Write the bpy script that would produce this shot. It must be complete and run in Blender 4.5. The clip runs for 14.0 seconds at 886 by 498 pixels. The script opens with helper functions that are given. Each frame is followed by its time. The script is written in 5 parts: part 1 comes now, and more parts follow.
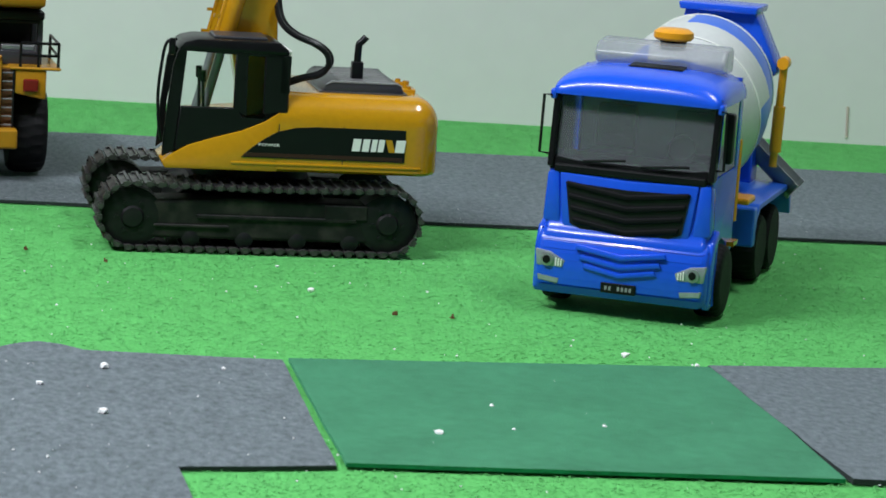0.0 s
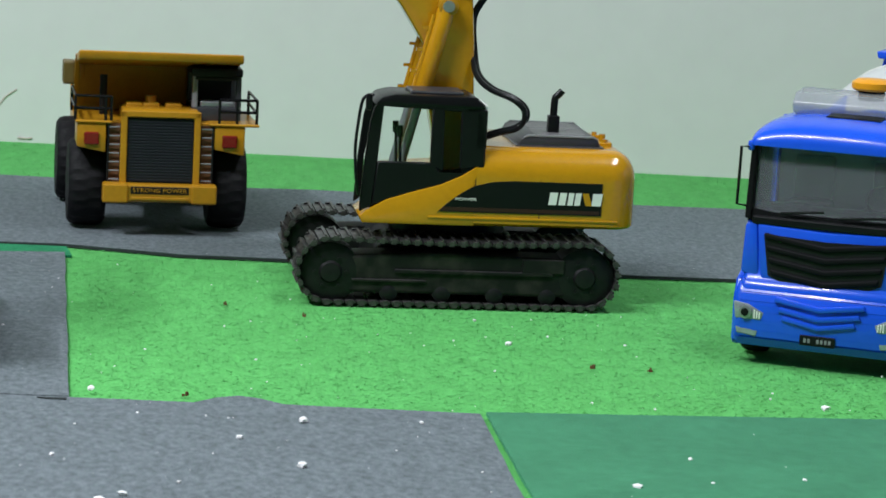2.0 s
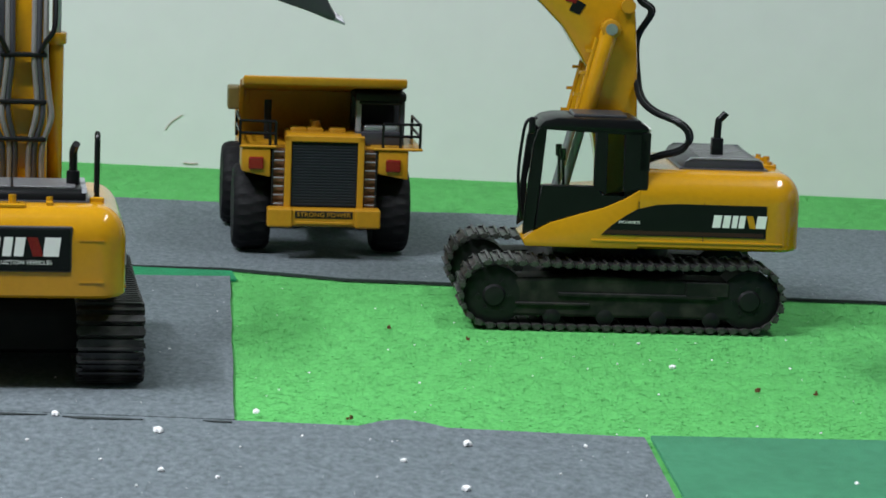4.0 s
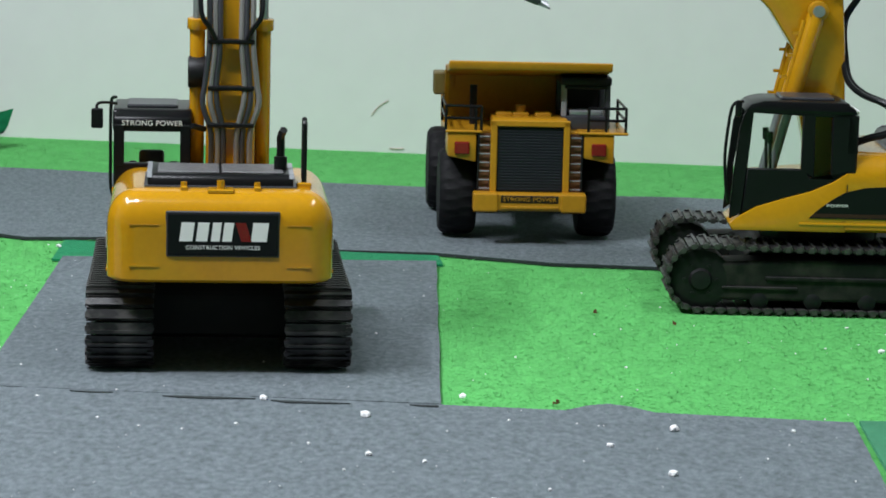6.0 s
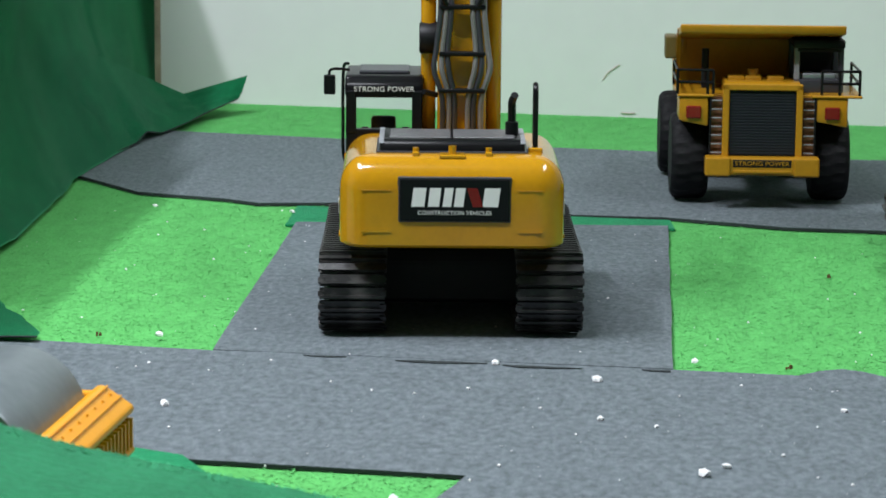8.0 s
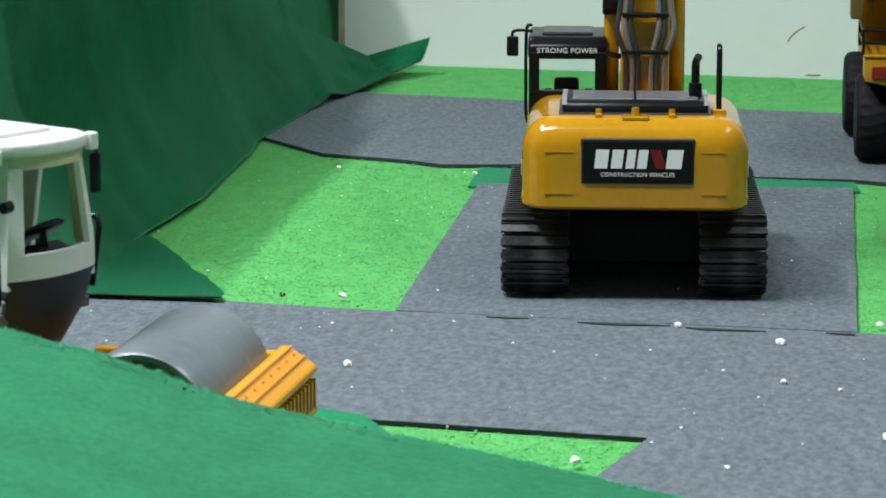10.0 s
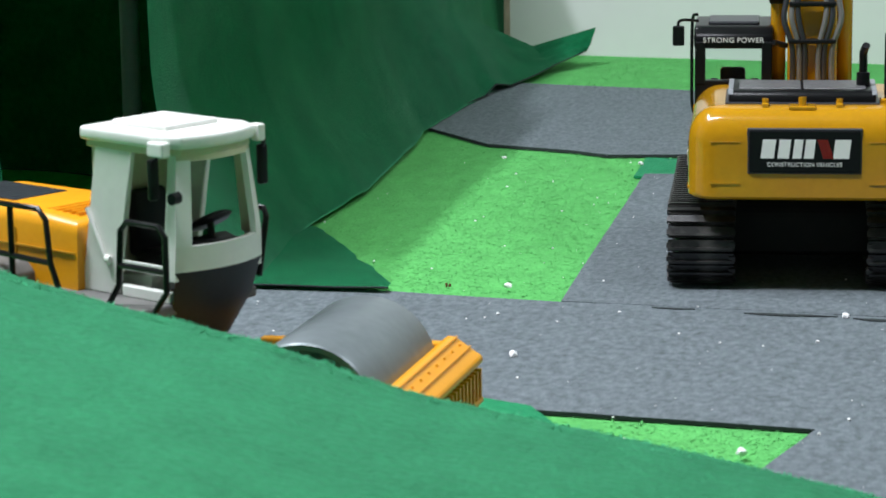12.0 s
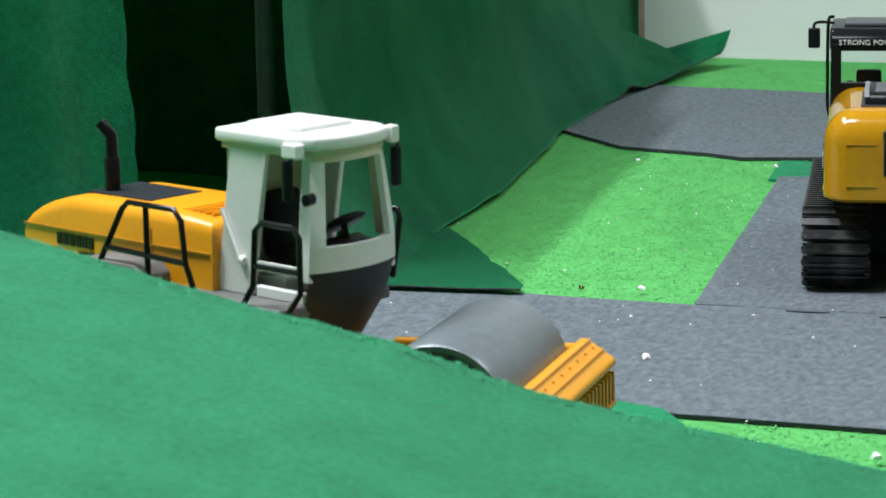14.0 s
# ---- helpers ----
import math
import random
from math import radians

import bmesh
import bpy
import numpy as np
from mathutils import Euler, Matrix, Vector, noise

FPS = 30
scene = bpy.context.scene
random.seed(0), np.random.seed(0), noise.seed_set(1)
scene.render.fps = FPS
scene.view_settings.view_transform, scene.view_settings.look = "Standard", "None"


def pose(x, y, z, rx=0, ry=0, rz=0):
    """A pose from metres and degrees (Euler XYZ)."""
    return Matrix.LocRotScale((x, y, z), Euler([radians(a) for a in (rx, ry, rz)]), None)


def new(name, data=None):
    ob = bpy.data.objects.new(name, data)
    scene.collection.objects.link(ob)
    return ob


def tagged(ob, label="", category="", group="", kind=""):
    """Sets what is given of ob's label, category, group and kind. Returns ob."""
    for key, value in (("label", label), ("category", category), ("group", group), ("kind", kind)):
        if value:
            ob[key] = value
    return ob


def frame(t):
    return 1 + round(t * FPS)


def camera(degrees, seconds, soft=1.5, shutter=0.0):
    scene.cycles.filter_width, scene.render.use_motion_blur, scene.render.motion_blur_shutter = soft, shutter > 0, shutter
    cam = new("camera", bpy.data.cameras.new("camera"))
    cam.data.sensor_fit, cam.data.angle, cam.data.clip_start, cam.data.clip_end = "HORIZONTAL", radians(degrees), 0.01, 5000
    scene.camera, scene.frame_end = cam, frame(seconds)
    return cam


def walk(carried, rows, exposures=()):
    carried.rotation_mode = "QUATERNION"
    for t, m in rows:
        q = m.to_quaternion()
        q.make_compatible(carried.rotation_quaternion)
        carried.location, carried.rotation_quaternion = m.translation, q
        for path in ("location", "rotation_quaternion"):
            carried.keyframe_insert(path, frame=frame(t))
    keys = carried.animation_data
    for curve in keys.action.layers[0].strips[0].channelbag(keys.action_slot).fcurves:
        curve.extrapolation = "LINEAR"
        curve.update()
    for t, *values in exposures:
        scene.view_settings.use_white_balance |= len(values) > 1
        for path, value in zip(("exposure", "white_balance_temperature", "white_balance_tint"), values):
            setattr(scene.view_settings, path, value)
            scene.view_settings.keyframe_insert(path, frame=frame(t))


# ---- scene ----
cam = camera(17.82, 14.0, soft=1.7)
cam.data.dof.use_dof, cam.data.dof.focus_distance, cam.data.dof.aperture_fstop = True, 2.6, 26.0
EYE = 0.49
# seconds, yaw, pitch, roll of a camera that turns where it stands
ROWS = [
    (0, -12.883, -10.06, 3.939),
    (0.5, -11.782, -9.835, 3.815),
    (1, -10.694, -9.616, 3.66),
    (1.5, -9.772, -9.408, 3.359),
    (2, -8.774, -9.212, 2.935),
    (2.5, -7.899, -9.002, 2.824),
    (3, -7.125, -8.791, 2.664),
    (5.5, -2.307, -9.158, 1.599),
    (6, -1.188, -9.333, 1.416),
    (6.5, 0, -9.5, 1.2),
    (7, 1.317, -9.688, 1.121),
    (7.5, 2.432, -9.881, 0.916),
    (8, 3.558, -10.12, 0.479),
    (8.5, 4.659, -10.357, 0.298),
    (11, 8.927, -11.106, -0.27),
    (11.5, 9.807, -11.121, -0.409),
    (12, 10.736, -11.08, -0.732),
    (12.5, 11.614, -11.05, -0.968),
    (13, 12.314, -11.018, -1.054),
    (13.5, 12.982, -11.024, -1.184),
    (14, 13.488, -10.998, -1.016),
]
walk(cam, [(t, pose(0, 0, EYE, 90 + pitch, 0, yaw) @ pose(0, 0, 0, 0, 0, roll)) for t, yaw, pitch, roll in ROWS])

# ---- light ----
world = bpy.data.worlds.new("world")
scene.world = world
world.use_nodes = True
world.node_tree.nodes["Background"].inputs["Color"].default_value = (0.9, 0.95, 1.0, 1)
world.node_tree.nodes["Background"].inputs["Strength"].default_value = 0.04
scene.view_settings.exposure = 0.0


def tube_light(x, y, z, length, turn, watts, colour=(0.95, 0.985, 1.08)):
    data = bpy.data.lights.new("ceiling_tube_or_fill", "AREA")
    data.shape, data.size, data.size_y = "RECTANGLE", length, 0.12
    data.energy, data.color = watts, colour
    ob = new("ceiling_tube_or_fill", data)
    ob.matrix_world = pose(x, y, z, 0, 0, turn)
    return ob


tube_light(-1.55, 1.9, 2.45, 1.4, 90, 70)
tube_light(1.3, 1.95, 2.45, 1.4, 90, 30)
# fill with no known fixture, added to brighten the felt mound
tube_light(-0.95, 1.45, 2.45, 1.2, 0, 65)


# ---- materials ----
def material(name, colour, rough=0.5, metal=0.0, vary=0.15, scale=40.0, bump=0.0, bump_scale=200.0, dirt=None, dirt_amount=0.0, coat=0.0, spec=0.5, sheen=0.0, stretch=1.0):
    """Base colour varied at two scales, with fine relief and optional dirt."""
    mat = bpy.data.materials.new(name)
    mat.use_nodes = True
    n, l = mat.node_tree.nodes, mat.node_tree.links
    b = n["Principled BSDF"]
    b.inputs["Roughness"].default_value, b.inputs["Metallic"].default_value = rough, metal
    b.inputs["Specular IOR Level"].default_value, b.inputs["Sheen Weight"].default_value = spec, sheen
    b.inputs["Sheen Roughness"].default_value = 0.4
    b.inputs["Sheen Tint"].default_value = (0.45, 1.0, 0.7, 1)
    b.inputs["Coat Weight"].default_value = coat
    b.inputs["Coat Roughness"].default_value = 0.08
    co = n.new("ShaderNodeTexCoord")
    big, fine = n.new("ShaderNodeTexNoise"), n.new("ShaderNodeTexNoise")
    big.inputs["Scale"].default_value, fine.inputs["Scale"].default_value = scale, scale * 7
    big.inputs["Detail"].default_value, fine.inputs["Detail"].default_value = 4, 3
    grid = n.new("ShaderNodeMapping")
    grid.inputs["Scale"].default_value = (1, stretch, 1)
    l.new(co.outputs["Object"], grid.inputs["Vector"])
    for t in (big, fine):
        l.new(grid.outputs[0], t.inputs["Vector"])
    add = n.new("ShaderNodeMath")
    add.operation = "ADD"
    l.new(big.outputs["Fac"], add.inputs[0])
    l.new(fine.outputs["Fac"], add.inputs[1])
    ramp = n.new("ShaderNodeMapRange")
    ramp.inputs["From Min"].default_value, ramp.inputs["From Max"].default_value = 0.6, 1.4
    ramp.inputs["To Min"].default_value, ramp.inputs["To Max"].default_value = 1 - vary, 1 + vary
    l.new(add.outputs[0], ramp.inputs["Value"])
    mul = n.new("ShaderNodeVectorMath")
    mul.operation = "SCALE"
    mul.inputs[0].default_value = colour
    l.new(ramp.outputs[0], mul.inputs["Scale"])
    out = mul.outputs[0]
    if dirt:
        mask = n.new("ShaderNodeMapRange")
        mask.inputs["From Min"].default_value, mask.inputs["From Max"].default_value = 0.45, 0.75
        mask.inputs["To Max"].default_value = dirt_amount
        l.new(big.outputs["Fac"], mask.inputs["Value"])
        mix = n.new("ShaderNodeMix")
        mix.data_type = "RGBA"
        l.new(mask.outputs[0], mix.inputs["Factor"])
        l.new(out, mix.inputs["A"])
        mix.inputs["B"].default_value = (*dirt, 1)
        out = mix.outputs["Result"]
    l.new(out, b.inputs["Base Color"])
    if bump:
        grain = n.new("ShaderNodeTexNoise")
        grain.inputs["Scale"].default_value, grain.inputs["Detail"].default_value = bump_scale, 5
        l.new(co.outputs["Object"], grain.inputs["Vector"])
        rel = n.new("ShaderNodeBump")
        rel.inputs["Strength"].default_value, rel.inputs["Distance"].default_value = bump, 0.002
        l.new(grain.outputs["Fac"], rel.inputs["Height"])
        l.new(rel.outputs[0], b.inputs["Normal"])
    return mat


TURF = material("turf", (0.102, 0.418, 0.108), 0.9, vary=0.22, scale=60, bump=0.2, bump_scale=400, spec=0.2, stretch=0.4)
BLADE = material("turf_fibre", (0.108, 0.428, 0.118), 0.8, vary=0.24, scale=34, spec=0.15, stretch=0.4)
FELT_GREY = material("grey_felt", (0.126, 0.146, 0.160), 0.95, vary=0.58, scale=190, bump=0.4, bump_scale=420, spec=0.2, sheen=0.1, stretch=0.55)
FELT_GREEN = material("green_felt", (0.010, 0.205, 0.080), 0.95, vary=0.3, scale=20, bump=0.5, bump_scale=500, spec=0.2, sheen=0.35)
# lighter copy of the green felt, for the stronger light on the mound
FELT_LIT = material("pale_green_felt", (0.053, 0.352, 0.164), 0.95, vary=0.22, scale=22, bump=0.6, bump_scale=170, spec=0.2, sheen=0.5)
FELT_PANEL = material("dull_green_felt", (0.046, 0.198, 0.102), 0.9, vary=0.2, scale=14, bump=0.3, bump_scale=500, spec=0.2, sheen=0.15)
# near-black for the shadow on cut felt edges; also colours seams and hems
FELT_EDGE = material("felt_seam_edge_shade", (0.022, 0.03, 0.03), 0.95)
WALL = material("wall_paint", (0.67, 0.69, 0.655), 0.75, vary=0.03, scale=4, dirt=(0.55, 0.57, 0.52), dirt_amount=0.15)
# dark, so that the unseen walls bounce little light into the set
ROOM = material("unseen_dark_wall_paint", (0.22, 0.22, 0.21), 0.9, vary=0.05, scale=4)
CEIL = material("ceiling_paint", (0.45, 0.46, 0.45), 0.9, vary=0.03, scale=4)
YELLOW = material("yellow_paint", (0.49, 0.236, 0.006), 0.15, vary=0.09, scale=25, coat=0.3)
YELLOW_DULL = material("dull_yellow_paint", (0.41, 0.196, 0.008), 0.33, vary=0.12, scale=30)
ORANGE = material("orange_yellow_paint", (0.75, 0.315, 0.007), 0.35, vary=0.06, scale=30)
BLACK = material("black_plastic", (0.006, 0.0062, 0.007), 0.3, vary=0.2, scale=60, spec=0.2)
BLACK_MATT = material("matt_black_plastic", (0.006, 0.006, 0.007), 0.5, vary=0.25, scale=60, dirt=(0.022, 0.02, 0.018), dirt_amount=0.3, spec=0.3)
RUBBER = material("rubber", (0.007, 0.007, 0.008), 0.65, vary=0.25, scale=50, bump=0.3, dirt=(0.025, 0.024, 0.022), dirt_amount=0.15, spec=0.18)
DARK_GREY = material("dark_grey_plastic", (0.035, 0.036, 0.042), 0.35, vary=0.15, scale=50)
GREY = material("grey_paint", (0.22, 0.23, 0.24), 0.4, vary=0.1, scale=30)
BLUE = material("blue_paint", (0.008, 0.085, 0.70), 0.24, vary=0.06, scale=20, coat=0.25)
BLUE_LIGHT = material("light_blue_paint", (0.02, 0.13, 0.68), 0.3, vary=0.06, scale=20)
WHITE = material("white_plastic", (0.80, 0.81, 0.76), 0.4, vary=0.04, scale=20)
CREAM = material("cream_plastic", (0.62, 0.58, 0.40), 0.45, vary=0.05, scale=20)
STEEL = material("steel", (0.34, 0.35, 0.37), 0.3, 0.6, vary=0.15, scale=30)
RED = material("red_lens", (0.16, 0.006, 0.006), 0.25)
STONE = material("white_gravel", (0.85, 0.85, 0.84), 0.9, vary=0.12, scale=200)
BROWN = material("dry_scrap", (0.16, 0.07, 0.03), 0.9, vary=0.4, scale=200)
BOARD_EDGE = material("bare_board_edge", (0.36, 0.29, 0.21), 0.85, vary=0.3, scale=60)
MARK = material("wall_smear", (0.52, 0.43, 0.37), 0.9, vary=0.3, scale=120)


# ---- building helpers ----
def thing(name, label, category, m=None, group="", kind=""):
    ob = tagged(new(name), label, category, group, kind)
    ob.empty_display_size = 0.02
    if m is not None:
        ob.matrix_world = m
    return ob


def part(name, bm, mat, parent=None, label="", smooth=False, at=None):
    me = bpy.data.meshes.new(name)
    bmesh.ops.recalc_face_normals(bm, faces=bm.faces[:])
    bm.to_mesh(me)
    bm.free()
    for mt in mat if isinstance(mat, (list, tuple)) else (mat,):
        me.materials.append(mt)
    if smooth:
        me.shade_smooth()
        me.set_sharp_from_angle(angle=radians(38))
    ob = new(name, me)
    if parent:
        ob.parent = parent
    if at is not None:
        ob.matrix_local = at
    if label:
        tagged(ob, label)
    return ob


def box(x0, x1, y0, y1, z0, z1, bevel=0.0, seg=2, bm=None):
    bm = bm or bmesh.new()
    vs = bmesh.ops.create_cube(bm, size=1)["verts"]
    for v in vs:
        v.co = ((x0 + x1) / 2 + v.co.x * (x1 - x0), (y0 + y1) / 2 + v.co.y * (y1 - y0), (z0 + z1) / 2 + v.co.z * (z1 - z0))
    if bevel:
        es = list({e for v in vs for e in v.link_edges})
        bmesh.ops.bevel(bm, geom=es, offset=bevel, segments=seg, profile=0.5, affect="EDGES")
    return bm


def prism(outline, a, b, axis="y", bevel=0.0, seg=2, bm=None):
    """A flat outline pushed from a to b along an axis. For y the outline is (x, z), for x (y, z), for z (x, y)."""
    bm = bm or bmesh.new()

    def put(p, d):
        return {"y": (p[0], d, p[1]), "x": (d, p[0], p[1]), "z": (p[0], p[1], d)}[axis]

    va, vb = [bm.verts.new(put(p, a)) for p in outline], [bm.verts.new(put(p, b)) for p in outline]
    fs = [bm.faces.new(va), bm.faces.new(vb[::-1])]
    k = len(outline)
    for i in range(k):
        fs.append(bm.faces.new((va[i], vb[i], vb[(i + 1) % k], va[(i + 1) % k])))
    bmesh.ops.recalc_face_normals(bm, faces=fs)
    if bevel:
        es = list({e for f in fs for e in f.edges})
        bmesh.ops.bevel(bm, geom=es, offset=bevel, segments=seg, profile=0.5, affect="EDGES", clamp_overlap=True)
    return bm


def rod(p, q, r, r2=None, seg=12, bm=None, bevel=0.0):
    """A round bar from p to q."""
    bm = bm or bmesh.new()
    p, q = Vector(p), Vector(q)
    d = q - p
    m = Matrix.Translation((p + q) / 2) @ d.to_track_quat("Z", "Y").to_matrix().to_4x4()
    vs = bmesh.ops.create_cone(bm, cap_ends=True, segments=seg, radius1=r, radius2=r if r2 is None else r2, depth=d.length, matrix=m)["verts"]
    if bevel:
        es = [e for e in {e for v in vs for e in v.link_edges} if any(len(f.verts) > 4 for f in e.link_faces)]
        bmesh.ops.bevel(bm, geom=es, offset=bevel, segments=2, profile=0.5, affect="EDGES")
    return bm


def pipe(points, r, seg=8, smooth_steps=6, bm=None):
    """A round tube along a smooth line through the points."""
    bm = bm or bmesh.new()
    pts = [Vector(p) for p in points]
    line = []
    if smooth_steps:
        for i in range(len(pts) - 1):
            a, b, c, d = pts[max(i - 1, 0)], pts[i], pts[i + 1], pts[min(i + 2, len(pts) - 1)]
            for k in range(smooth_steps):
                t = k / smooth_steps
                line.append(0.5 * (2 * b + (c - a) * t + (2 * a - 5 * b + 4 * c - d) * t * t + (3 * b - a - 3 * c + d) * t ** 3))
        line.append(pts[-1])
    else:
        line = pts
    rings = []
    side = None
    for i, p in enumerate(line):
        d = (line[min(i + 1, len(line) - 1)] - line[max(i - 1, 0)]).normalized()
        side = d.orthogonal().normalized() if side is None else (side - d * side.dot(d)).normalized()
        up = d.cross(side)
        rings.append([bm.verts.new(p + (side * math.cos(2 * math.pi * k / seg) + up * math.sin(2 * math.pi * k / seg)) * r) for k in range(seg)])
    for a, b in zip(rings, rings[1:]):
        for k in range(seg):
            bm.faces.new((a[k], a[(k + 1) % seg], b[(k + 1) % seg], b[k]))
    bm.faces.new(rings[0][::-1])
    bm.faces.new(rings[-1])
    return bm


def rounded(x0, x1, y0, y1, z0, z1, rear, side, top, bottom, n=10):
    """A body with a rounded tail (low x), rounded sides and top; its front stays flat."""
    bm = bmesh.new()
    bmesh.ops.create_cube(bm, size=2)
    bmesh.ops.subdivide_edges(bm, edges=bm.edges[:], cuts=n * 2 - 1, use_grid_fill=True)
    for v in bm.verts:
        p = [math.copysign(abs(c) ** 0.6, c) for c in v.co]
        x, y, z = x0 + (p[0] + 1) / 2 * (x1 - x0), y0 + (p[1] + 1) / 2 * (y1 - y0), z0 + (p[2] + 1) / 2 * (z1 - z0)
        qx, qy, qz = max(x, x0 + rear), min(max(y, y0 + side), y1 - side), min(max(z, z0 + bottom), z1 - top)
        rz = top if z > qz else bottom
        d = Vector(((x - qx) / rear, (y - qy) / side, (z - qz) / rz))
        if d.length > 1e-6:
            d = d / d.length * max(abs(c) for c in d)
        v.co = (qx + d.x * rear, qy + d.y * side, qz + d.z * rz)
    return bm


def loft(sections, bm=None):
    """A closed skin over a row of rings that all have the same number of points."""
    bm = bm or bmesh.new()
    rings = [[bm.verts.new(p) for p in s] for s in sections]
    k = len(rings[0])
    for a, b in zip(rings, rings[1:]):
        for i in range(k):
            bm.faces.new((a[i], a[(i + 1) % k], b[(i + 1) % k], b[i]))
    bm.faces.new(rings[0][::-1])
    bm.faces.new(rings[-1])
    return bm


def lathe(profile, centre, axis="y", seg=32, bm=None):
    """A closed round body: profile of (distance along the axis, radius)."""
    bm = bm or bmesh.new()
    rings = []
    for d, r in profile:
        ring = []
        for k in range(seg):
            a = 2 * math.pi * k / seg
            c, s = r * math.cos(a), r * math.sin(a)
            o = {"y": (c, d, s), "x": (d, c, s), "z": (c, s, d)}[axis]
            ring.append(bm.verts.new((centre[0] + o[0], centre[1] + o[1], centre[2] + o[2])))
        rings.append(ring)
    for a, b in zip(rings, rings[1:]):
        for k in range(seg):
            bm.faces.new((a[k], a[(k + 1) % seg], b[(k + 1) % seg], b[k]))
    bm.faces.new(rings[0][::-1])
    bm.faces.new(rings[-1])
    return bm


def along(t, table):
    """Smooth value read from a short table of (position, value)."""
    for (a, p), (b, q) in zip(table, table[1:]):
        if t <= b:
            k = min(1.0, max(0.0, (t - a) / (b - a)))
            return p + (q - p) * k
    return table[-1][1]


def words(name, text, size, mat, parent, m, depth=0.0004, stretch=1.0):
    """Raised lettering in the built-in font, turned into a mesh."""
    cu = bpy.data.curves.new(name, "FONT")
    cu.body, cu.size, cu.extrude, cu.align_x, cu.align_y = text, size, depth, "CENTER", "CENTER"
    cu.space_character = 1.05
    tmp = new(name, cu)
    bpy.context.view_layer.update()
    me = bpy.data.meshes.new_from_object(tmp.evaluated_get(bpy.context.evaluated_depsgraph_get()))
    bpy.data.objects.remove(tmp)
    me.materials.clear()
    me.materials.append(mat)
    me.transform(Matrix.Diagonal((stretch, 1, 1, 1)))
    ob = new(name, me)
    ob.parent = parent
    ob.matrix_local = m
    return ob


# ---- the setting ----
SHEETS = []


def sheet(name, outline, z0, z1, mat, label, wob=0.002, step=0.02, kind="structure", category="floor cover", edge=None):
    """A cut sheet of felt with a slightly wavering edge."""
    line = []
    k = len(outline)
    for i in range(k):
        a, b = Vector((*outline[i], 0)), Vector((*outline[(i + 1) % k], 0))
        n = max(1, int((b - a).length / step))
        for j in range(n):
            p = a.lerp(b, j / n)
            q = noise.noise_vector(p * 9) * wob + noise.noise_vector(p * 40) * wob * 0.5
            line.append((p.x + q.x, p.y + q.y))
    SHEETS.append(line)
    bm = prism(line, z0, z1, "z")
    for f in bm.faces:
        if abs(f.normal.z) < 0.5:
            f.material_index = 1
    ob = part(name, bm, (mat, edge or FELT_EDGE))
    return tagged(ob, label, category, kind=kind)


def wall_y(x):
    return 3.775 - 0.145 * x


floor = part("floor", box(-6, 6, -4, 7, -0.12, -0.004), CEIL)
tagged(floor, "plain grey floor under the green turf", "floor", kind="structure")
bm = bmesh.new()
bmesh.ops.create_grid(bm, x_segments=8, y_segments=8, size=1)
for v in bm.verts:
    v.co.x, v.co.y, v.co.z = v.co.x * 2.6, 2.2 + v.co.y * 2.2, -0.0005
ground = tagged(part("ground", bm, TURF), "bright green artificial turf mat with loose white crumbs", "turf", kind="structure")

wall = prism([(-0.634, wall_y(-0.634)), (3.2, wall_y(3.2)), (3.2, wall_y(3.2) + 0.12), (-0.634, wall_y(-0.634) + 0.12)], -0.0035, 2.6, "z")
tagged(part("wall_north", wall, WALL), "pale greenish white painted wall with small smears", "wall", kind="structure")
# unseen walls and ceiling close the room, toned down against bounced light
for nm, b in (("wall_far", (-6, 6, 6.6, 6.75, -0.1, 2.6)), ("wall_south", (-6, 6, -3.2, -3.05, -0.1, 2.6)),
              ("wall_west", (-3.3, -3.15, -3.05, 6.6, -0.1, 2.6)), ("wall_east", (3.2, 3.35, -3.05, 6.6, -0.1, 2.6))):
    tagged(part(nm, box(*b), ROOM), "plain unseen room wall, darkened to cut bounced light", "wall", kind="structure")
tagged(part("ceiling", box(-6, 6, -4, 7, 2.6, 2.7), CEIL), "plain unseen ceiling, greyed to cut bounced light", "ceiling", kind="structure")

edge = prism([(-0.642, wall_y(-0.634) - 0.003), (-0.634, wall_y(-0.634) - 0.003), (-0.634, wall_y(-0.634) + 0.12), (-0.642, wall_y(-0.634) + 0.12)], -0.003, 2.6, "z")
tagged(part("trim", edge, BOARD_EDGE), "bare brownish edge of the wall board", "trim", kind="structure")

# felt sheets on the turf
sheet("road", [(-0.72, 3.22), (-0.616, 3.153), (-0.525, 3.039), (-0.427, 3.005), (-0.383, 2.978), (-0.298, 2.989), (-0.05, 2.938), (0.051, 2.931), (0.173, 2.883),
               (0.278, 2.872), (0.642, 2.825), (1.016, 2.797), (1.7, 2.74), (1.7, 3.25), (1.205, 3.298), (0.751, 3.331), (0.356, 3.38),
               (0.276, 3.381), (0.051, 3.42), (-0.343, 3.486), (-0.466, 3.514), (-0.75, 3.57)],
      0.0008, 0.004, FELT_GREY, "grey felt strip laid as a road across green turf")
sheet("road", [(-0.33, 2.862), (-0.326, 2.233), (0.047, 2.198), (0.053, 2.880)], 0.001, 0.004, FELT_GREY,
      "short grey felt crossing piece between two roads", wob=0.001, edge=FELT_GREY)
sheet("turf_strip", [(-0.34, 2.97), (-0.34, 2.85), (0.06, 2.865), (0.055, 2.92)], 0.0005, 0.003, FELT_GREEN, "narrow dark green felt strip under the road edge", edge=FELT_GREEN)
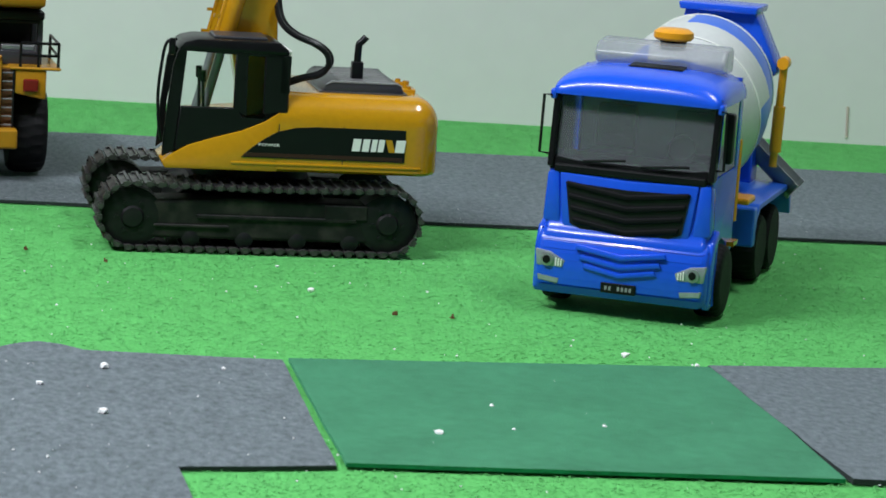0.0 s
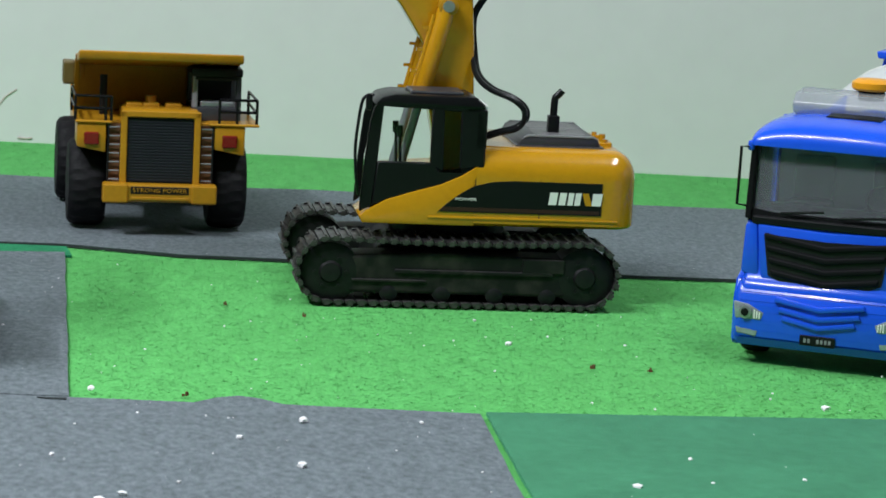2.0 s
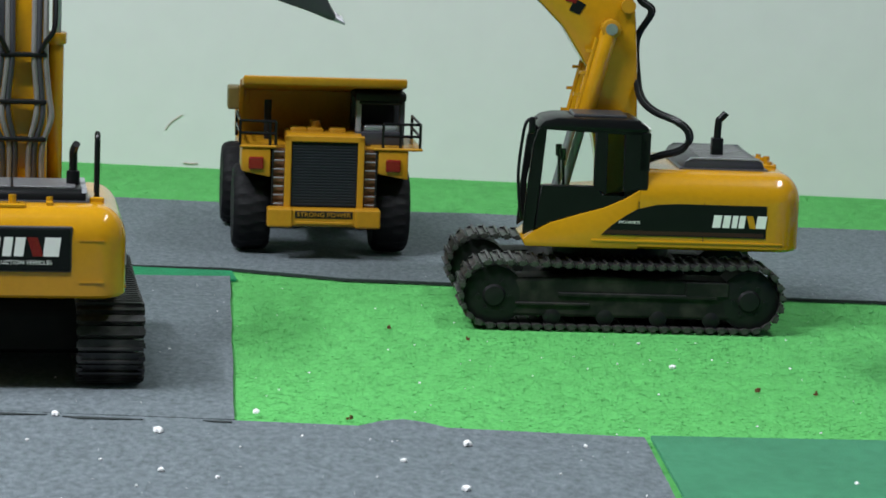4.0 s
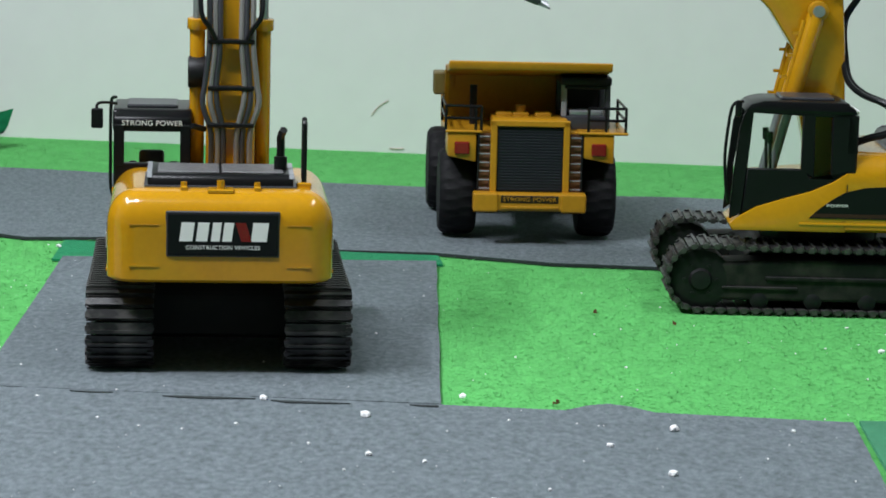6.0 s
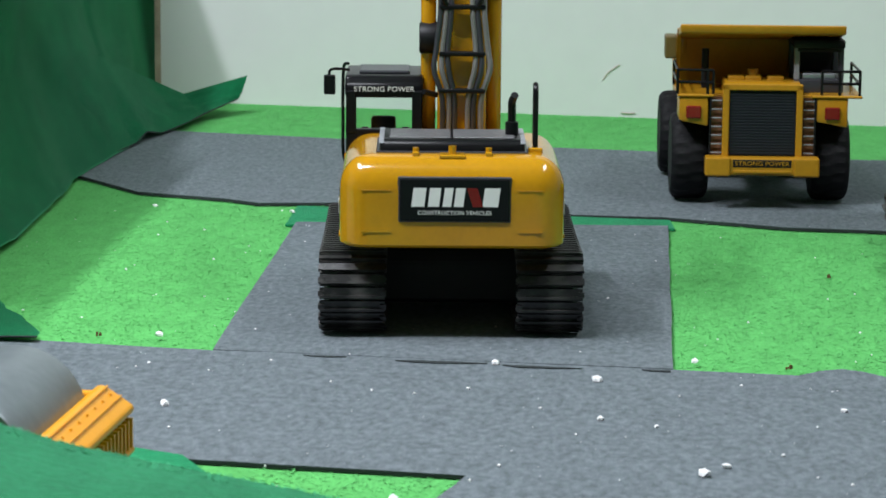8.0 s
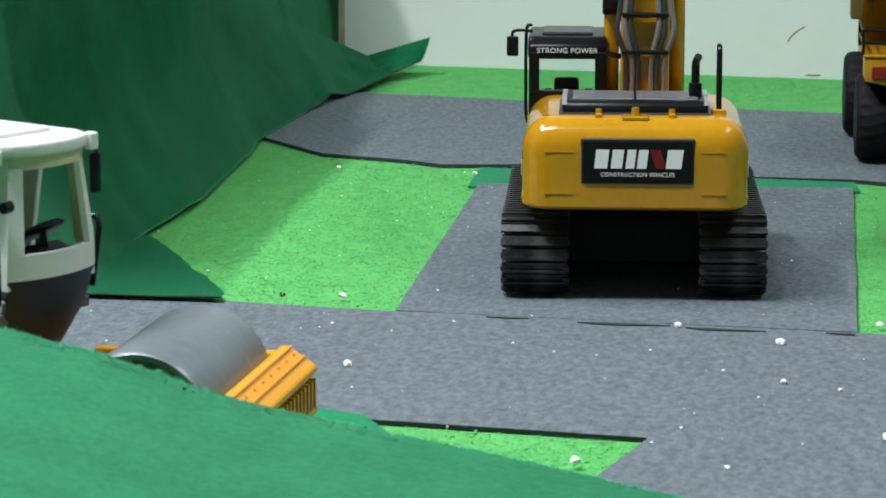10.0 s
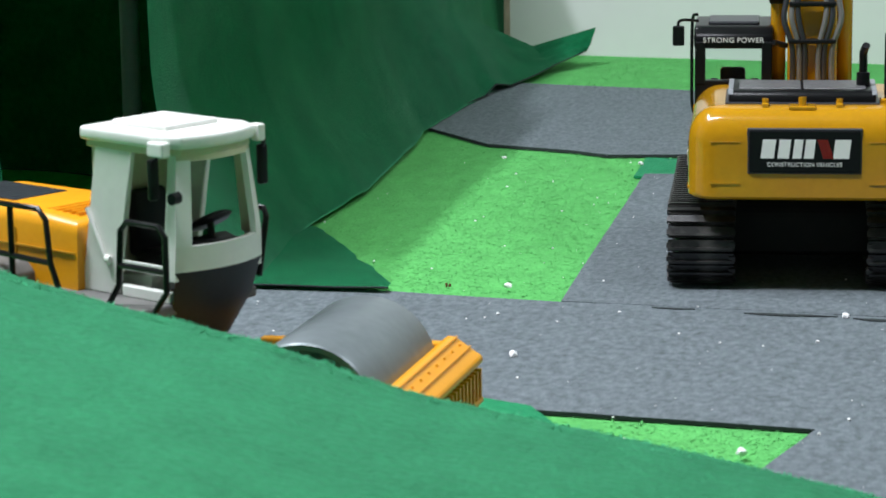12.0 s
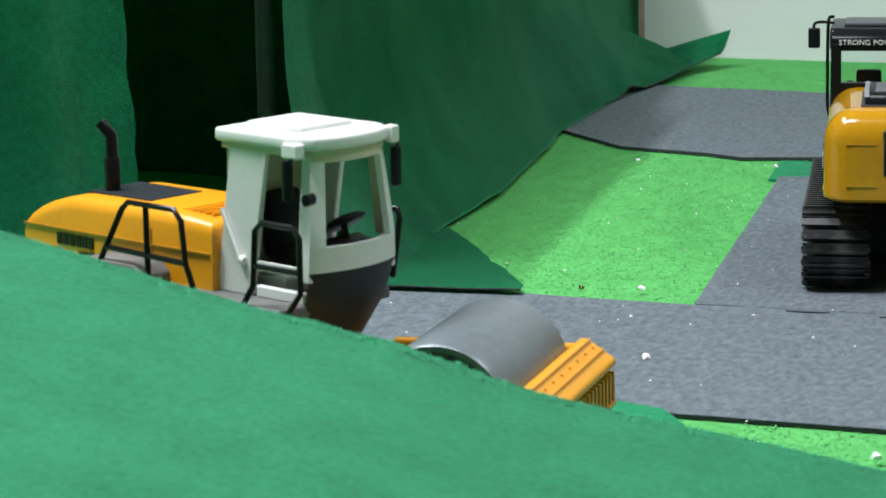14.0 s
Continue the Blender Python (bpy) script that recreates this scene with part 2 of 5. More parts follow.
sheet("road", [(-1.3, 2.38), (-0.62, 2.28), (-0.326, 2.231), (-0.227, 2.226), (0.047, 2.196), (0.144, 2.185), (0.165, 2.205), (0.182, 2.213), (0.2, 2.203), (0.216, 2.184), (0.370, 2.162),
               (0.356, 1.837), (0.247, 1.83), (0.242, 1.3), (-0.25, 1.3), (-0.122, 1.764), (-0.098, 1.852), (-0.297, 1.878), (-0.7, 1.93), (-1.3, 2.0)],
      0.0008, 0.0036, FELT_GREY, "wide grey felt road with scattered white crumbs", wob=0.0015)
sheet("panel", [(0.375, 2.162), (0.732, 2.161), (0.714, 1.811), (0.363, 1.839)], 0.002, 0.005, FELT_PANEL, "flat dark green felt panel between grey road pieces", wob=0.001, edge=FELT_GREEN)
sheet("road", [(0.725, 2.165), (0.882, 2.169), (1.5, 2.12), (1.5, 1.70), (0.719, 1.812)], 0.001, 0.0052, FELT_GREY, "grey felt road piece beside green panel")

GLASS = bpy.data.materials.new("clear_plastic_pane")
GLASS.use_nodes = True
_n, _l = GLASS.node_tree.nodes, GLASS.node_tree.links
_n.remove(_n["Principled BSDF"])
_clear, _gloss, _mix, _fres = _n.new("ShaderNodeBsdfTransparent"), _n.new("ShaderNodeBsdfGlossy"), _n.new("ShaderNodeMixShader"), _n.new("ShaderNodeFresnel")
_clear.inputs["Color"].default_value = (0.95, 0.97, 0.97, 1)
_gloss.inputs["Roughness"].default_value = 0.05
_fres.inputs["IOR"].default_value = 1.25
_l.new(_fres.outputs[0], _mix.inputs["Fac"])
_l.new(_clear.outputs[0], _mix.inputs[1])
_l.new(_gloss.outputs[0], _mix.inputs[2])
_l.new(_mix.outputs[0], _n["Material Output"].inputs["Surface"])
SMOKED = GLASS.copy()
SMOKED.name = "smoked_plastic_pane"
for _k in SMOKED.node_tree.nodes:
    if _k.bl_idname == "ShaderNodeBsdfTransparent":
        _k.inputs["Color"].default_value = (0.66, 0.64, 0.6, 1)

# mostly clear plastic, slightly milky to stand in for reflections on the pane
HAZY = GLASS.copy()
HAZY.name = "clear_plastic_reflection_haze"
_n, _l = HAZY.node_tree.nodes, HAZY.node_tree.links
_milk, _blend, _spot, _range = _n.new("ShaderNodeBsdfDiffuse"), _n.new("ShaderNodeMixShader"), _n.new("ShaderNodeTexNoise"), _n.new("ShaderNodeMapRange")
_milk.inputs["Color"].default_value = (0.42, 0.45, 0.48, 1)
_spot.inputs["Scale"].default_value, _spot.inputs["Detail"].default_value = 28, 5
_range.inputs["To Min"].default_value, _range.inputs["To Max"].default_value = 0.0, 0.28
_l.new(_spot.outputs["Fac"], _range.inputs["Value"])
_l.new(_range.outputs[0], _blend.inputs["Fac"])
for _k in list(_n):
    if _k.bl_idname == "ShaderNodeMixShader" and _k != _blend:
        _l.new(_k.outputs[0], _blend.inputs[1])
_l.new(_milk.outputs[0], _blend.inputs[2])
_l.new(_blend.outputs[0], _n["Material Output"].inputs["Surface"])


# ---- excavators ----
def logo_bars(parent, m, w, h, accent):
    """A maker's mark drawn as plain slanted bars."""
    for a, b in ((0.0, 0.15), (0.19, 0.32), (0.36, 0.46), (0.49, 0.6), (0.82, 1.0)):
        bm = prism([(w * (a - 0.5), -h / 2), (w * (b - 0.5), -h / 2), (w * (b - 0.5) + h * 0.12, h / 2), (w * (a - 0.5) + h * 0.12, h / 2)], 0, 0.0005, "z")
        part("mark", bm, WHITE, parent, at=m)
    bm = prism([(w * 0.14, h / 2), (w * 0.26, h / 2), (w * 0.33, -h / 2), (w * 0.21, -h / 2)], 0, 0.0006, "z")
    part("accent", bm, accent, parent, "coloured slash in the maker's mark", at=m)


def loop_point(s, half, r_f, r_r, zc_f, zc_r):
    """A point and direction on a track loop at arc length s from the rear bottom."""
    runs = [(2 * half, "bottom"), (math.pi * r_f, "front"), (2 * half, "top"), (math.pi * r_r, "rear")]
    for length, kind in runs:
        if s <= length:
            f = s / length
            if kind == "bottom":
                return -half + 2 * half * f, 0.0, 0.0
            if kind == "front":
                a = -math.pi / 2 + math.pi * f
                return half + r_f * math.cos(a), zc_f + r_f * math.sin(a), math.degrees(a) + 90
            if kind == "top":
                return half - 2 * half * f, 2 * r_f - 0.0025 * math.sin(math.pi * f), 180.0
            a = math.pi / 2 + math.pi * f
            return -half + r_r * math.cos(a), zc_r + r_r * math.sin(a), math.degrees(a) + 90
        s -= length
    return -half, 0.0, 0.0


def shoe_mesh(width, pitch):
    bm = box(-pitch * 0.43, pitch * 0.43, -width / 2, width / 2, -0.001, 0.0015)
    box(pitch * 0.12, pitch * 0.32, -width / 2 + 0.001, width / 2 - 0.001, -0.0036, -0.001, bm=bm)
    box(-pitch * 0.2, pitch * 0.2, -width / 2 - 0.0012, -width / 2 + 0.004, -0.0025, 0.0025, bm=bm)
    box(-pitch * 0.2, pitch * 0.2, width / 2 - 0.004, width / 2 + 0.0012, -0.0025, 0.0025, bm=bm)
    me = bpy.data.meshes.new("track_shoe")
    bmesh.ops.recalc_face_normals(bm, faces=bm.faces[:])
    bm.to_mesh(me)
    bm.free()
    me.materials.append(TRACK)
    return me


DUSTY = material("dusty_black_plastic", (0.007, 0.007, 0.007), 0.55, vary=0.3, scale=45, dirt=(0.06, 0.053, 0.045), dirt_amount=0.6, spec=0.25)
DARK_RED = material("dark_red_print", (0.035, 0.006, 0.006), 0.4)
TRACK = material("track_shoe_steel", (0.012, 0.012, 0.012), 0.4, vary=0.3, scale=60, dirt=(0.20, 0.19, 0.175), dirt_amount=0.42)


def excavator_track(parent, side):
    half, r = 0.120, 0.0308
    y = side * 0.082
    track = part("track_frame", prism([(-0.118, 0.013), (0.118, 0.013), (0.13, 0.03), (0.118, 0.049), (0.02, 0.053), (-0.12, 0.05), (-0.132, 0.032)], y - 0.0205, y + 0.0205, "y", 0.003),
                 DUSTY, parent, "dusty black track frame")
    for x in (-0.085, -0.035, 0.015, 0.065):
        part("track_roller", lathe([(-0.022, 0.004), (-0.02, 0.0085), (0.02, 0.0085), (0.022, 0.004)], (x, y, 0.0135), "y", 16), BLACK_MATT, track, smooth=True)
    for x in (-half, half):
        bm = lathe([(-0.0245, 0.004), (-0.024, 0.009), (-0.021, 0.011), (-0.0215, 0.022), (-0.019, 0.0285), (0.019, 0.0285), (0.0215, 0.022), (0.021, 0.011), (0.024, 0.009), (0.0245, 0.004)], (x, y, 0.0325), "y", 24)
        for k in range(6):
            a = k * math.pi / 3
            c = (x + 0.015 * math.cos(a), 0.0325 + 0.015 * math.sin(a))
            rod((c[0], y - 0.0228, c[1]), (c[0], y + 0.0228, c[1]), 0.0018, seg=6, bm=bm)
        part("sprocket", bm, BLACK_MATT, track, smooth=True)
    for x0, x1, z0, z1 in ((-0.09, 0.06, 0.033, 0.037), (0.03, 0.1, 0.024, 0.027), (-0.1, -0.06, 0.036, 0.05)):
        part("guide_rail", box(x0, x1, y - 0.0228, y + 0.0228, z0, z1, 0.0008, 1), DUSTY, track)
    me = shoe_mesh(0.054, 0.0112)
    total = 4 * half + 2 * math.pi * r
    count = 62
    for i in range(count):
        x, z, a = loop_point((i + 0.3) * total / count, half, r, r, r, r)
        ob = new("track_shoe", me)
        ob.parent = track
        ob.matrix_local = pose(x, y, z + 0.0042, 0, -a, 0)
    return track


def excavator(m, label, rear_view):
    ex = thing("excavator", label, "toy excavator", m)
    for s in (-1, 1):
        excavator_track(ex, s)
    bm = prism([(-0.07, 0.014), (0.08, 0.014), (0.075, 0.05), (0.06, 0.062), (-0.06, 0.062), (-0.065, 0.05)], -0.062, 0.062, "y", 0.004)
    part("car_body", bm, BLACK_MATT, ex, "black underbody between the tracks")
    part("turntable", lathe([(0.058, 0.05), (0.06, 0.056), (0.078, 0.056), (0.08, 0.05)], (0, 0, 0), "z", 32), BLACK_MATT, ex, smooth=True)
    # engine house, with rounded tail and a low front under the cab
    bm = rounded(-0.1685, -0.012, -0.0925, 0.0925, 0.077, 0.16, 0.022, 0.024, 0.03, 0.005)
    house = part("engine_house", bm, YELLOW, ex, "glossy yellow engine house", smooth=True)
    cab_base = [(-0.014, 0.079), (0.0915, 0.079), (0.0945, 0.086), (0.0885, 0.092), (0.07, 0.104), (0.045, 0.113), (0.02, 0.121), (0.0, 0.131), (-0.014, 0.141)]
    part("cab_base", prism(cab_base, 0.024, 0.0925, "y", 0.0012), YELLOW, ex, smooth=True)
    part("front_deck", prism([(-0.014, 0.079), (0.07, 0.079), (0.074, 0.09), (0.068, 0.118), (-0.014, 0.126)], -0.091, -0.03, "y", 0.003), YELLOW, ex, smooth=True)
    part("boom_foot", box(-0.014, 0.07, -0.028, 0.022, 0.08, 0.115, 0.002), BLACK_MATT, ex)
    for x, z0, z1 in ((-0.075, 0.079, 0.159), (-0.0135, 0.09, 0.159)):
        part("panel_seam", box(x - 0.0004, x + 0.0004, 0.0915, 0.0926, z0 + 0.01, z1 - 0.03), BLACK_MATT, house)
    for s in (1, -1):
        part("belt_line", box(-0.15, 0.03, *sorted((s * 0.0915, s * 0.0934)), 0.0858, 0.0888, 0.0008, 2), YELLOW, house, smooth=True)
    # black swept side panel
    swoosh = [(0.021, 0.0935), (-0.134, 0.0935), (-0.134, 0.1275), (-0.05, 0.1275), (-0.03, 0.126), (-0.012, 0.121), (0.0, 0.113), (0.012, 0.103)]
    for s in (1, -1):
        a, b = (0.0915, 0.0932) if s > 0 else (-0.0932, -0.0915)
        panel = part("side_panel", prism(swoosh, a, b, "y"), BLACK, house, "black swept side panel")
        mm = pose(-0.108, s * 0.0934, 0.1105, 90, 0, 180 if s > 0 else 0)
        part("panel_stripe", prism([(0.02, 0.0945), (-0.132, 0.0945), (-0.132, 0.0985), (0.0165, 0.0985)], *sorted((s * 0.0925, s * 0.0934)), "y"), DARK_RED, panel, "dull dark red stripe")
        logo_bars(panel, mm, 0.05, 0.012, YELLOW)
        words("lettering", "POWER", 0.0038, WHITE, panel, pose(-0.005, s * 0.0934, 0.107, 90, 0, 180 if s > 0 else 0), stretch=1.5)
    # raised engine cover
    cover = [(-0.056, 0.158), (-0.137, 0.158), (-0.134, 0.168), (-0.13, 0.1715), (-0.066, 0.1715), (-0.06, 0.168)]
    # dark grey on the side-on machine holds the light caught by its cover
    hood = part("engine_cover", prism(cover, -0.06, 0.06, "y", 0.0022), BLACK if rear_view else DARK_GREY, ex, "black raised engine cover with grey top", smooth=True)
    part("cover_rim", prism([(-0.054, 0.1575), (-0.139, 0.1575), (-0.139, 0.1615), (-0.054, 0.1615)], -0.063, 0.063, "y", 0.001), DARK_GREY, hood)
    for y in (-0.0585, 0.0585):
        part("cover_edge", prism([(-0.0605, 0.168), (-0.066, 0.1722), (-0.13, 0.1722), (-0.1345, 0.168), (-0.129, 0.1705), (-0.067, 0.1705)], y - 0.002, y + 0.002, "y"), GREY, hood, "grey cover edge")
    for y in (-0.0265, 0.0265):
        part("cover_panel", box(-0.124, -0.074, y - 0.0255, y + 0.0255, 0.1708, 0.1724, 0.0008, 1), COVER, hood)
    for y in (-0.03, 0.03):
        bm = box(-0.152, -0.139, y - 0.003, y + 0.003, 0.156, 0.163, 0.001, 1)
        rod((-0.1455, y, 0.16), (-0.1455, y, 0.1662), 0.0026, seg=8, bm=bm)
        part("latch", bm, YELLOW, hood, "yellow cover latch")
    bm = box(-0.156, -0.14, -0.011, 0.011, 0.157, 0.161, 0.001, 1)
    rod((-0.148, 0, 0.16), (-0.148, 0, 0.168), 0.0032, seg=8, bm=bm)
    part("lifting_eye", bm, YELLOW, hood)
    ex_x, ex_y = (-0.103, -0.05) if rear_view else (-0.094, 0.03)
    if rear_view:
        bm = rod((ex_x, ex_y, 0.17), (ex_x, ex_y, 0.184), 0.0055, bevel=0.001)
        pipe([(ex_x, ex_y, 0.182), (ex_x, ex_y, 0.194), (ex_x - 0.002, ex_y, 0.202), (ex_x - 0.009, ex_y - 0.002, 0.209)], 0.0034, bm=bm)
    else:
        bm = box(ex_x - 0.0055, ex_x + 0.0055, ex_y - 0.0055, ex_y + 0.0055, 0.17, 0.19, 0.0012)
        pipe([(ex_x, ex_y, 0.186), (ex_x - 0.0005, ex_y, 0.207), (ex_x - 0.003, ex_y, 0.211), (ex_x - 0.0075, ex_y, 0.2165)], 0.0036, 10, 3, bm=bm)
    part("exhaust_pipe", bm, BLACK, ex, "bent black exhaust pipe", smooth=True)
    if rear_view:
        bm = rod((-0.125, -0.069, 0.16), (-0.125, -0.069, 0.214), 0.0022)
        pipe([(-0.125, -0.069, 0.2), (-0.125, -0.069, 0.214), (-0.121, -0.069, 0.219), (-0.115, -0.069, 0.219), (-0.111, -0.069, 0.213), (-0.111, -0.069, 0.165)], 0.0022, bm=bm)
        part("grab_rail", bm, BLACK, ex, "black upright grab rail", smooth=True)
        part("rail_foot", box(-0.131, -0.118, -0.075, -0.063, 0.156, 0.164, 0.001, 1), YELLOW, ex)
        plate = part("rear_plate", box(-0.1705, -0.1665, -0.047, 0.043, 0.104, 0.142, 0.0015, 2), BLACK, ex, "black nameplate on the tail")
        part("plate_rim", box(-0.169, -0.166, -0.0485, 0.0445, 0.1025, 0.1435, 0.001, 1), DARK_GREY, plate)
        logo_bars(plate, pose(-0.1706, -0.002, 0.1255, 90, 0, -90), 0.071, 0.0155, RED)
        words("lettering", "CONSTRUCTION VEHICLES", 0.0047, WHITE, plate, pose(-0.1707, -0.002, 0.1115, 90, 0, -90), stretch=1.0)
        for y0, y1 in ((0.05, 0.074), (-0.074, -0.054)):
            part("tail_crease", box(-0.1690, -0.167, y0, y1, 0.1305, 0.1315), YELLOW_DULL, house)
            part("tail_crease", box(-0.1692, -0.1672, y0, y1, 0.0935, 0.0955), YELLOW, house)
    # cab
    cab = part("cab", box(-0.0215, -0.012, 0.026, 0.0905, 0.141, 0.164, 0.001, 1), BLACK, ex, "black cab with clear panes")

    def bar(name, *boxes, mat=BLACK):
        bm = bmesh.new()
        for o in boxes:
            prism(o[0], o[1], o[2], "y", 0.001, 1, bm=bm)
        return part(name, bm, mat, cab, smooth=True)

    for y0, y1 in ((0.086, 0.091),):
        bar("side_frame", ([(0.0945, 0.0905), (0.0945, 0.1), (0.092, 0.14), (0.088, 0.184), (0.084, 0.2), (0.074, 0.21), (0.066, 0.21), (0.0755, 0.2013), (0.0795, 0.1435), (0.0835, 0.097)], y0, y1),
            ([(0.0835, 0.097), (0.0795, 0.1435), (0.026, 0.1435), (0.022, 0.135), (-0.014, 0.134), (-0.014, 0.14), (0.0, 0.13), (0.02, 0.12), (0.045, 0.112), (0.07, 0.103)], y0, y1),
            ([(0.03, 0.142), (0.03, 0.202), (0.0186, 0.202), (0.0175, 0.134)], y0, y1),
            ([(0.0019, 0.132), (0.0028, 0.198), (-0.012, 0.208), (-0.019, 0.19), (-0.0215, 0.14)], y0, y1),
            ([(0.0765, 0.2005), (0.068, 0.2125), (-0.012, 0.2125), (-0.016, 0.1965)], y0, y1))
    bar("side_frame", ([(0.0945, 0.0905), (0.092, 0.14), (0.088, 0.184), (0.084, 0.2), (0.074, 0.21), (0.068, 0.21), (0.079, 0.184), (0.086, 0.14), (0.0865, 0.097)], 0.025, 0.029),
        ([(-0.014, 0.132), (-0.012, 0.196), (-0.012, 0.208), (-0.019, 0.19), (-0.0215, 0.14)], 0.025, 0.029),
        ([(0.072, 0.198), (0.068, 0.209), (-0.012, 0.21), (-0.016, 0.198)], 0.025, 0.029))
    part("cab_floor", box(-0.014, 0.085, 0.03, 0.086, 0.092, 0.1, 0.001, 1), BLACK_MATT, cab)
    for o in ([(0.0795, 0.1435), (0.03, 0.1435), (0.03, 0.2013), (0.0755, 0.2013)], [(0.0175, 0.135), (0.0019, 0.135), (0.0028, 0.198), (0.0186, 0.198)]):
        part("window_pane", prism(o, 0.088, 0.089, "y"), GLASS if o[0][0] > 0.05 else SMOKED, cab)
    roof = part("roof", prism([(0.0845, 0.2015), (0.0785, 0.21), (0.066, 0.2135), (-0.008, 0.2135), (-0.019, 0.206), (-0.021, 0.193 if rear_view else 0.2)], 0.024, 0.092, "y", 0.003), BLACK, cab, "black cab roof", smooth=True)
    part("roof_hatch", box(0.0, 0.05, 0.036, 0.08, 0.2125, 0.2165, 0.0015), DARK_GREY, cab)
    part("rear_pillar", box(-0.022, -0.012, 0.082, 0.091, 0.16, 0.2, 0.001, 1), BLACK, cab)
    part("rear_pillar", box(-0.022, -0.012, 0.025, 0.034, 0.16, 0.2, 0.001, 1), BLACK, cab)
    part("rear_pane", box(-0.018, -0.017, 0.034, 0.082, 0.163, 0.195), GLASS, cab)
    words("lettering", "STRONG POWER", 0.0062, WHITE, roof, pose(-0.0222, 0.058, 0.2015, 90, 0, -90), stretch=1.05)
    bm = box(0.024, 0.046, 0.046, 0.072, 0.118, 0.128, 0.003)
    box(0.018, 0.025, 0.048, 0.07, 0.118, 0.158, 0.003, bm=bm)
    part("operator_seat", bm, DARK_GREY, cab, smooth=True)
    for y in (0.04, 0.076):
        top = 0.135 if rear_view else 0.158
        bm = rod((0.056, y, 0.115), (0.058, y, top), 0.0014, seg=8)
        rod((0.058, y, top - 0.003), (0.0585, y, top + 0.008), 0.003, seg=8, bm=bm)
        part("lever", bm, BLACK_MATT, cab, smooth=True)
    bm = pipe([(0.096, 0.092, 0.1), (0.099, 0.0965, 0.113), (0.1014, 0.097, 0.143), (0.0994, 0.097, 0.1725), (0.0955, 0.096, 0.193), (0.086, 0.092, 0.1965)], 0.0015)
    part("hand_rail", bm, BLACK, cab, smooth=True)
    bm = box(0.0875, 0.0935, 0.094, 0.1, 0.182, 0.198, 0.002)
    if rear_view:
        bm.free()
    else:
        part("mirror", bm, BLACK, cab, smooth=True)
    bm = box(-0.026, -0.02, 0.1, 0.11, 0.182, 0.199, 0.001, 1) if rear_view else bmesh.new()
    pipe([(-0.02, 0.088, 0.203), (-0.022, 0.1, 0.204), (-0.023, 0.105, 0.202), (-0.023, 0.105, 0.195)], 0.0013, bm=bm)
    if rear_view:
        part("mirror", bm, BLACK, cab, "square black rear mirror")
    # boom, raised
    edge_front = [(0.016, 0.09), (0.017, 0.15), (0.024, 0.185), (0.033, 0.205), (0.026, 0.234), (0.035, 0.25), (0.056, 0.283), (0.082, 0.309), (0.125, 0.345), (0.18, 0.372)]
    edge_back = [(0.185, 0.395), (0.12, 0.388), (0.06, 0.37), (0.015, 0.345), (-0.006, 0.325), (-0.012, 0.3), (-0.016, 0.25), (-0.018, 0.205), (-0.02, 0.15), (-0.02, 0.09)]
    b0, b1 = (-0.03, 0.012) if rear_view else (-0.024, 0.018)
    boom = part("boom", prism(edge_front + edge_back, b0, b1, "y", 0.003), YELLOW, ex, "raised yellow boom", smooth=True)
    yc = (b0 + b1) / 2
    if rear_view:
        for y in (b0 - 0.007, b1 + 0.008):
            bm = rod((0.012, y, 0.12), (0.0, y, 0.274), 0.0066, bevel=0.001)
            rod((0.0, y, 0.272), (-0.001, y, 0.282), 0.0088, bm=bm, bevel=0.001)
            cyl = part("boom_cylinder", bm, YELLOW, boom, "yellow hydraulic cylinder", smooth=True)
            part("piston", rod((-0.001, y, 0.28), (-0.002, y, 0.345), 0.004), STEEL, cyl, smooth=True)
        part("boom_pivot", rod((0.0, b1 - 0.002, 0.235), (0.0, b1 + 0.016, 0.235), 0.014, bevel=0.002), BLACK_MATT, boom, smooth=True)
        for k, y in enumerate((-0.029, -0.021, -0.015, 0.0, 0.006, 0.013)):
            s = 0.004 if y > -0.01 else -0.004
            pts = [(-0.021, yc + (y + 0.008) * 0.8, 0.15), (-0.026, yc + (y + 0.008) * 0.8, 0.185), (-0.028, yc + (y + 0.008) * 0.95 + s, 0.21), (-0.026, yc + (y + 0.008) * 0.75 + s * 1.6, 0.228),
                   (-0.025, yc + (y + 0.008) * 0.7 + s, 0.26), (-0.02, yc + (y + 0.008) * 0.7 + s, 0.29), (-0.006, yc + (y + 0.008) * 0.7 + s, 0.345)]
            part("hose", pipe(pts, 0.0024), DARK_GREY if k % 2 else HOSE, boom, "grey hydraulic hose", smooth=True)
        for z, x in ((0.19, -0.027), (0.222, -0.027), (0.262, -0.025)):
            part("hose_clamp", box(x - 0.003, x + 0.006, yc - 0.02, yc + 0.02, z, z + 0.004, 0.001, 1), BLACK, boom)
        for s in (1, -1):
            part("hose", pipe([(-0.024, yc + s * 0.012, 0.262), (-0.03, yc + s * 0.018, 0.275), (-0.03, yc + s * 0.026, 0.29), (-0.012, yc + s * 0.026, 0.33)], 0.0022), BLACK, boom, "black hydraulic hose", smooth=True)
        part("bleed_cock", rod((-0.024, b1 + 0.001, 0.188), (-0.034, b1 + 0.012, 0.192), 0.0025), BLACK, boom)
    else:
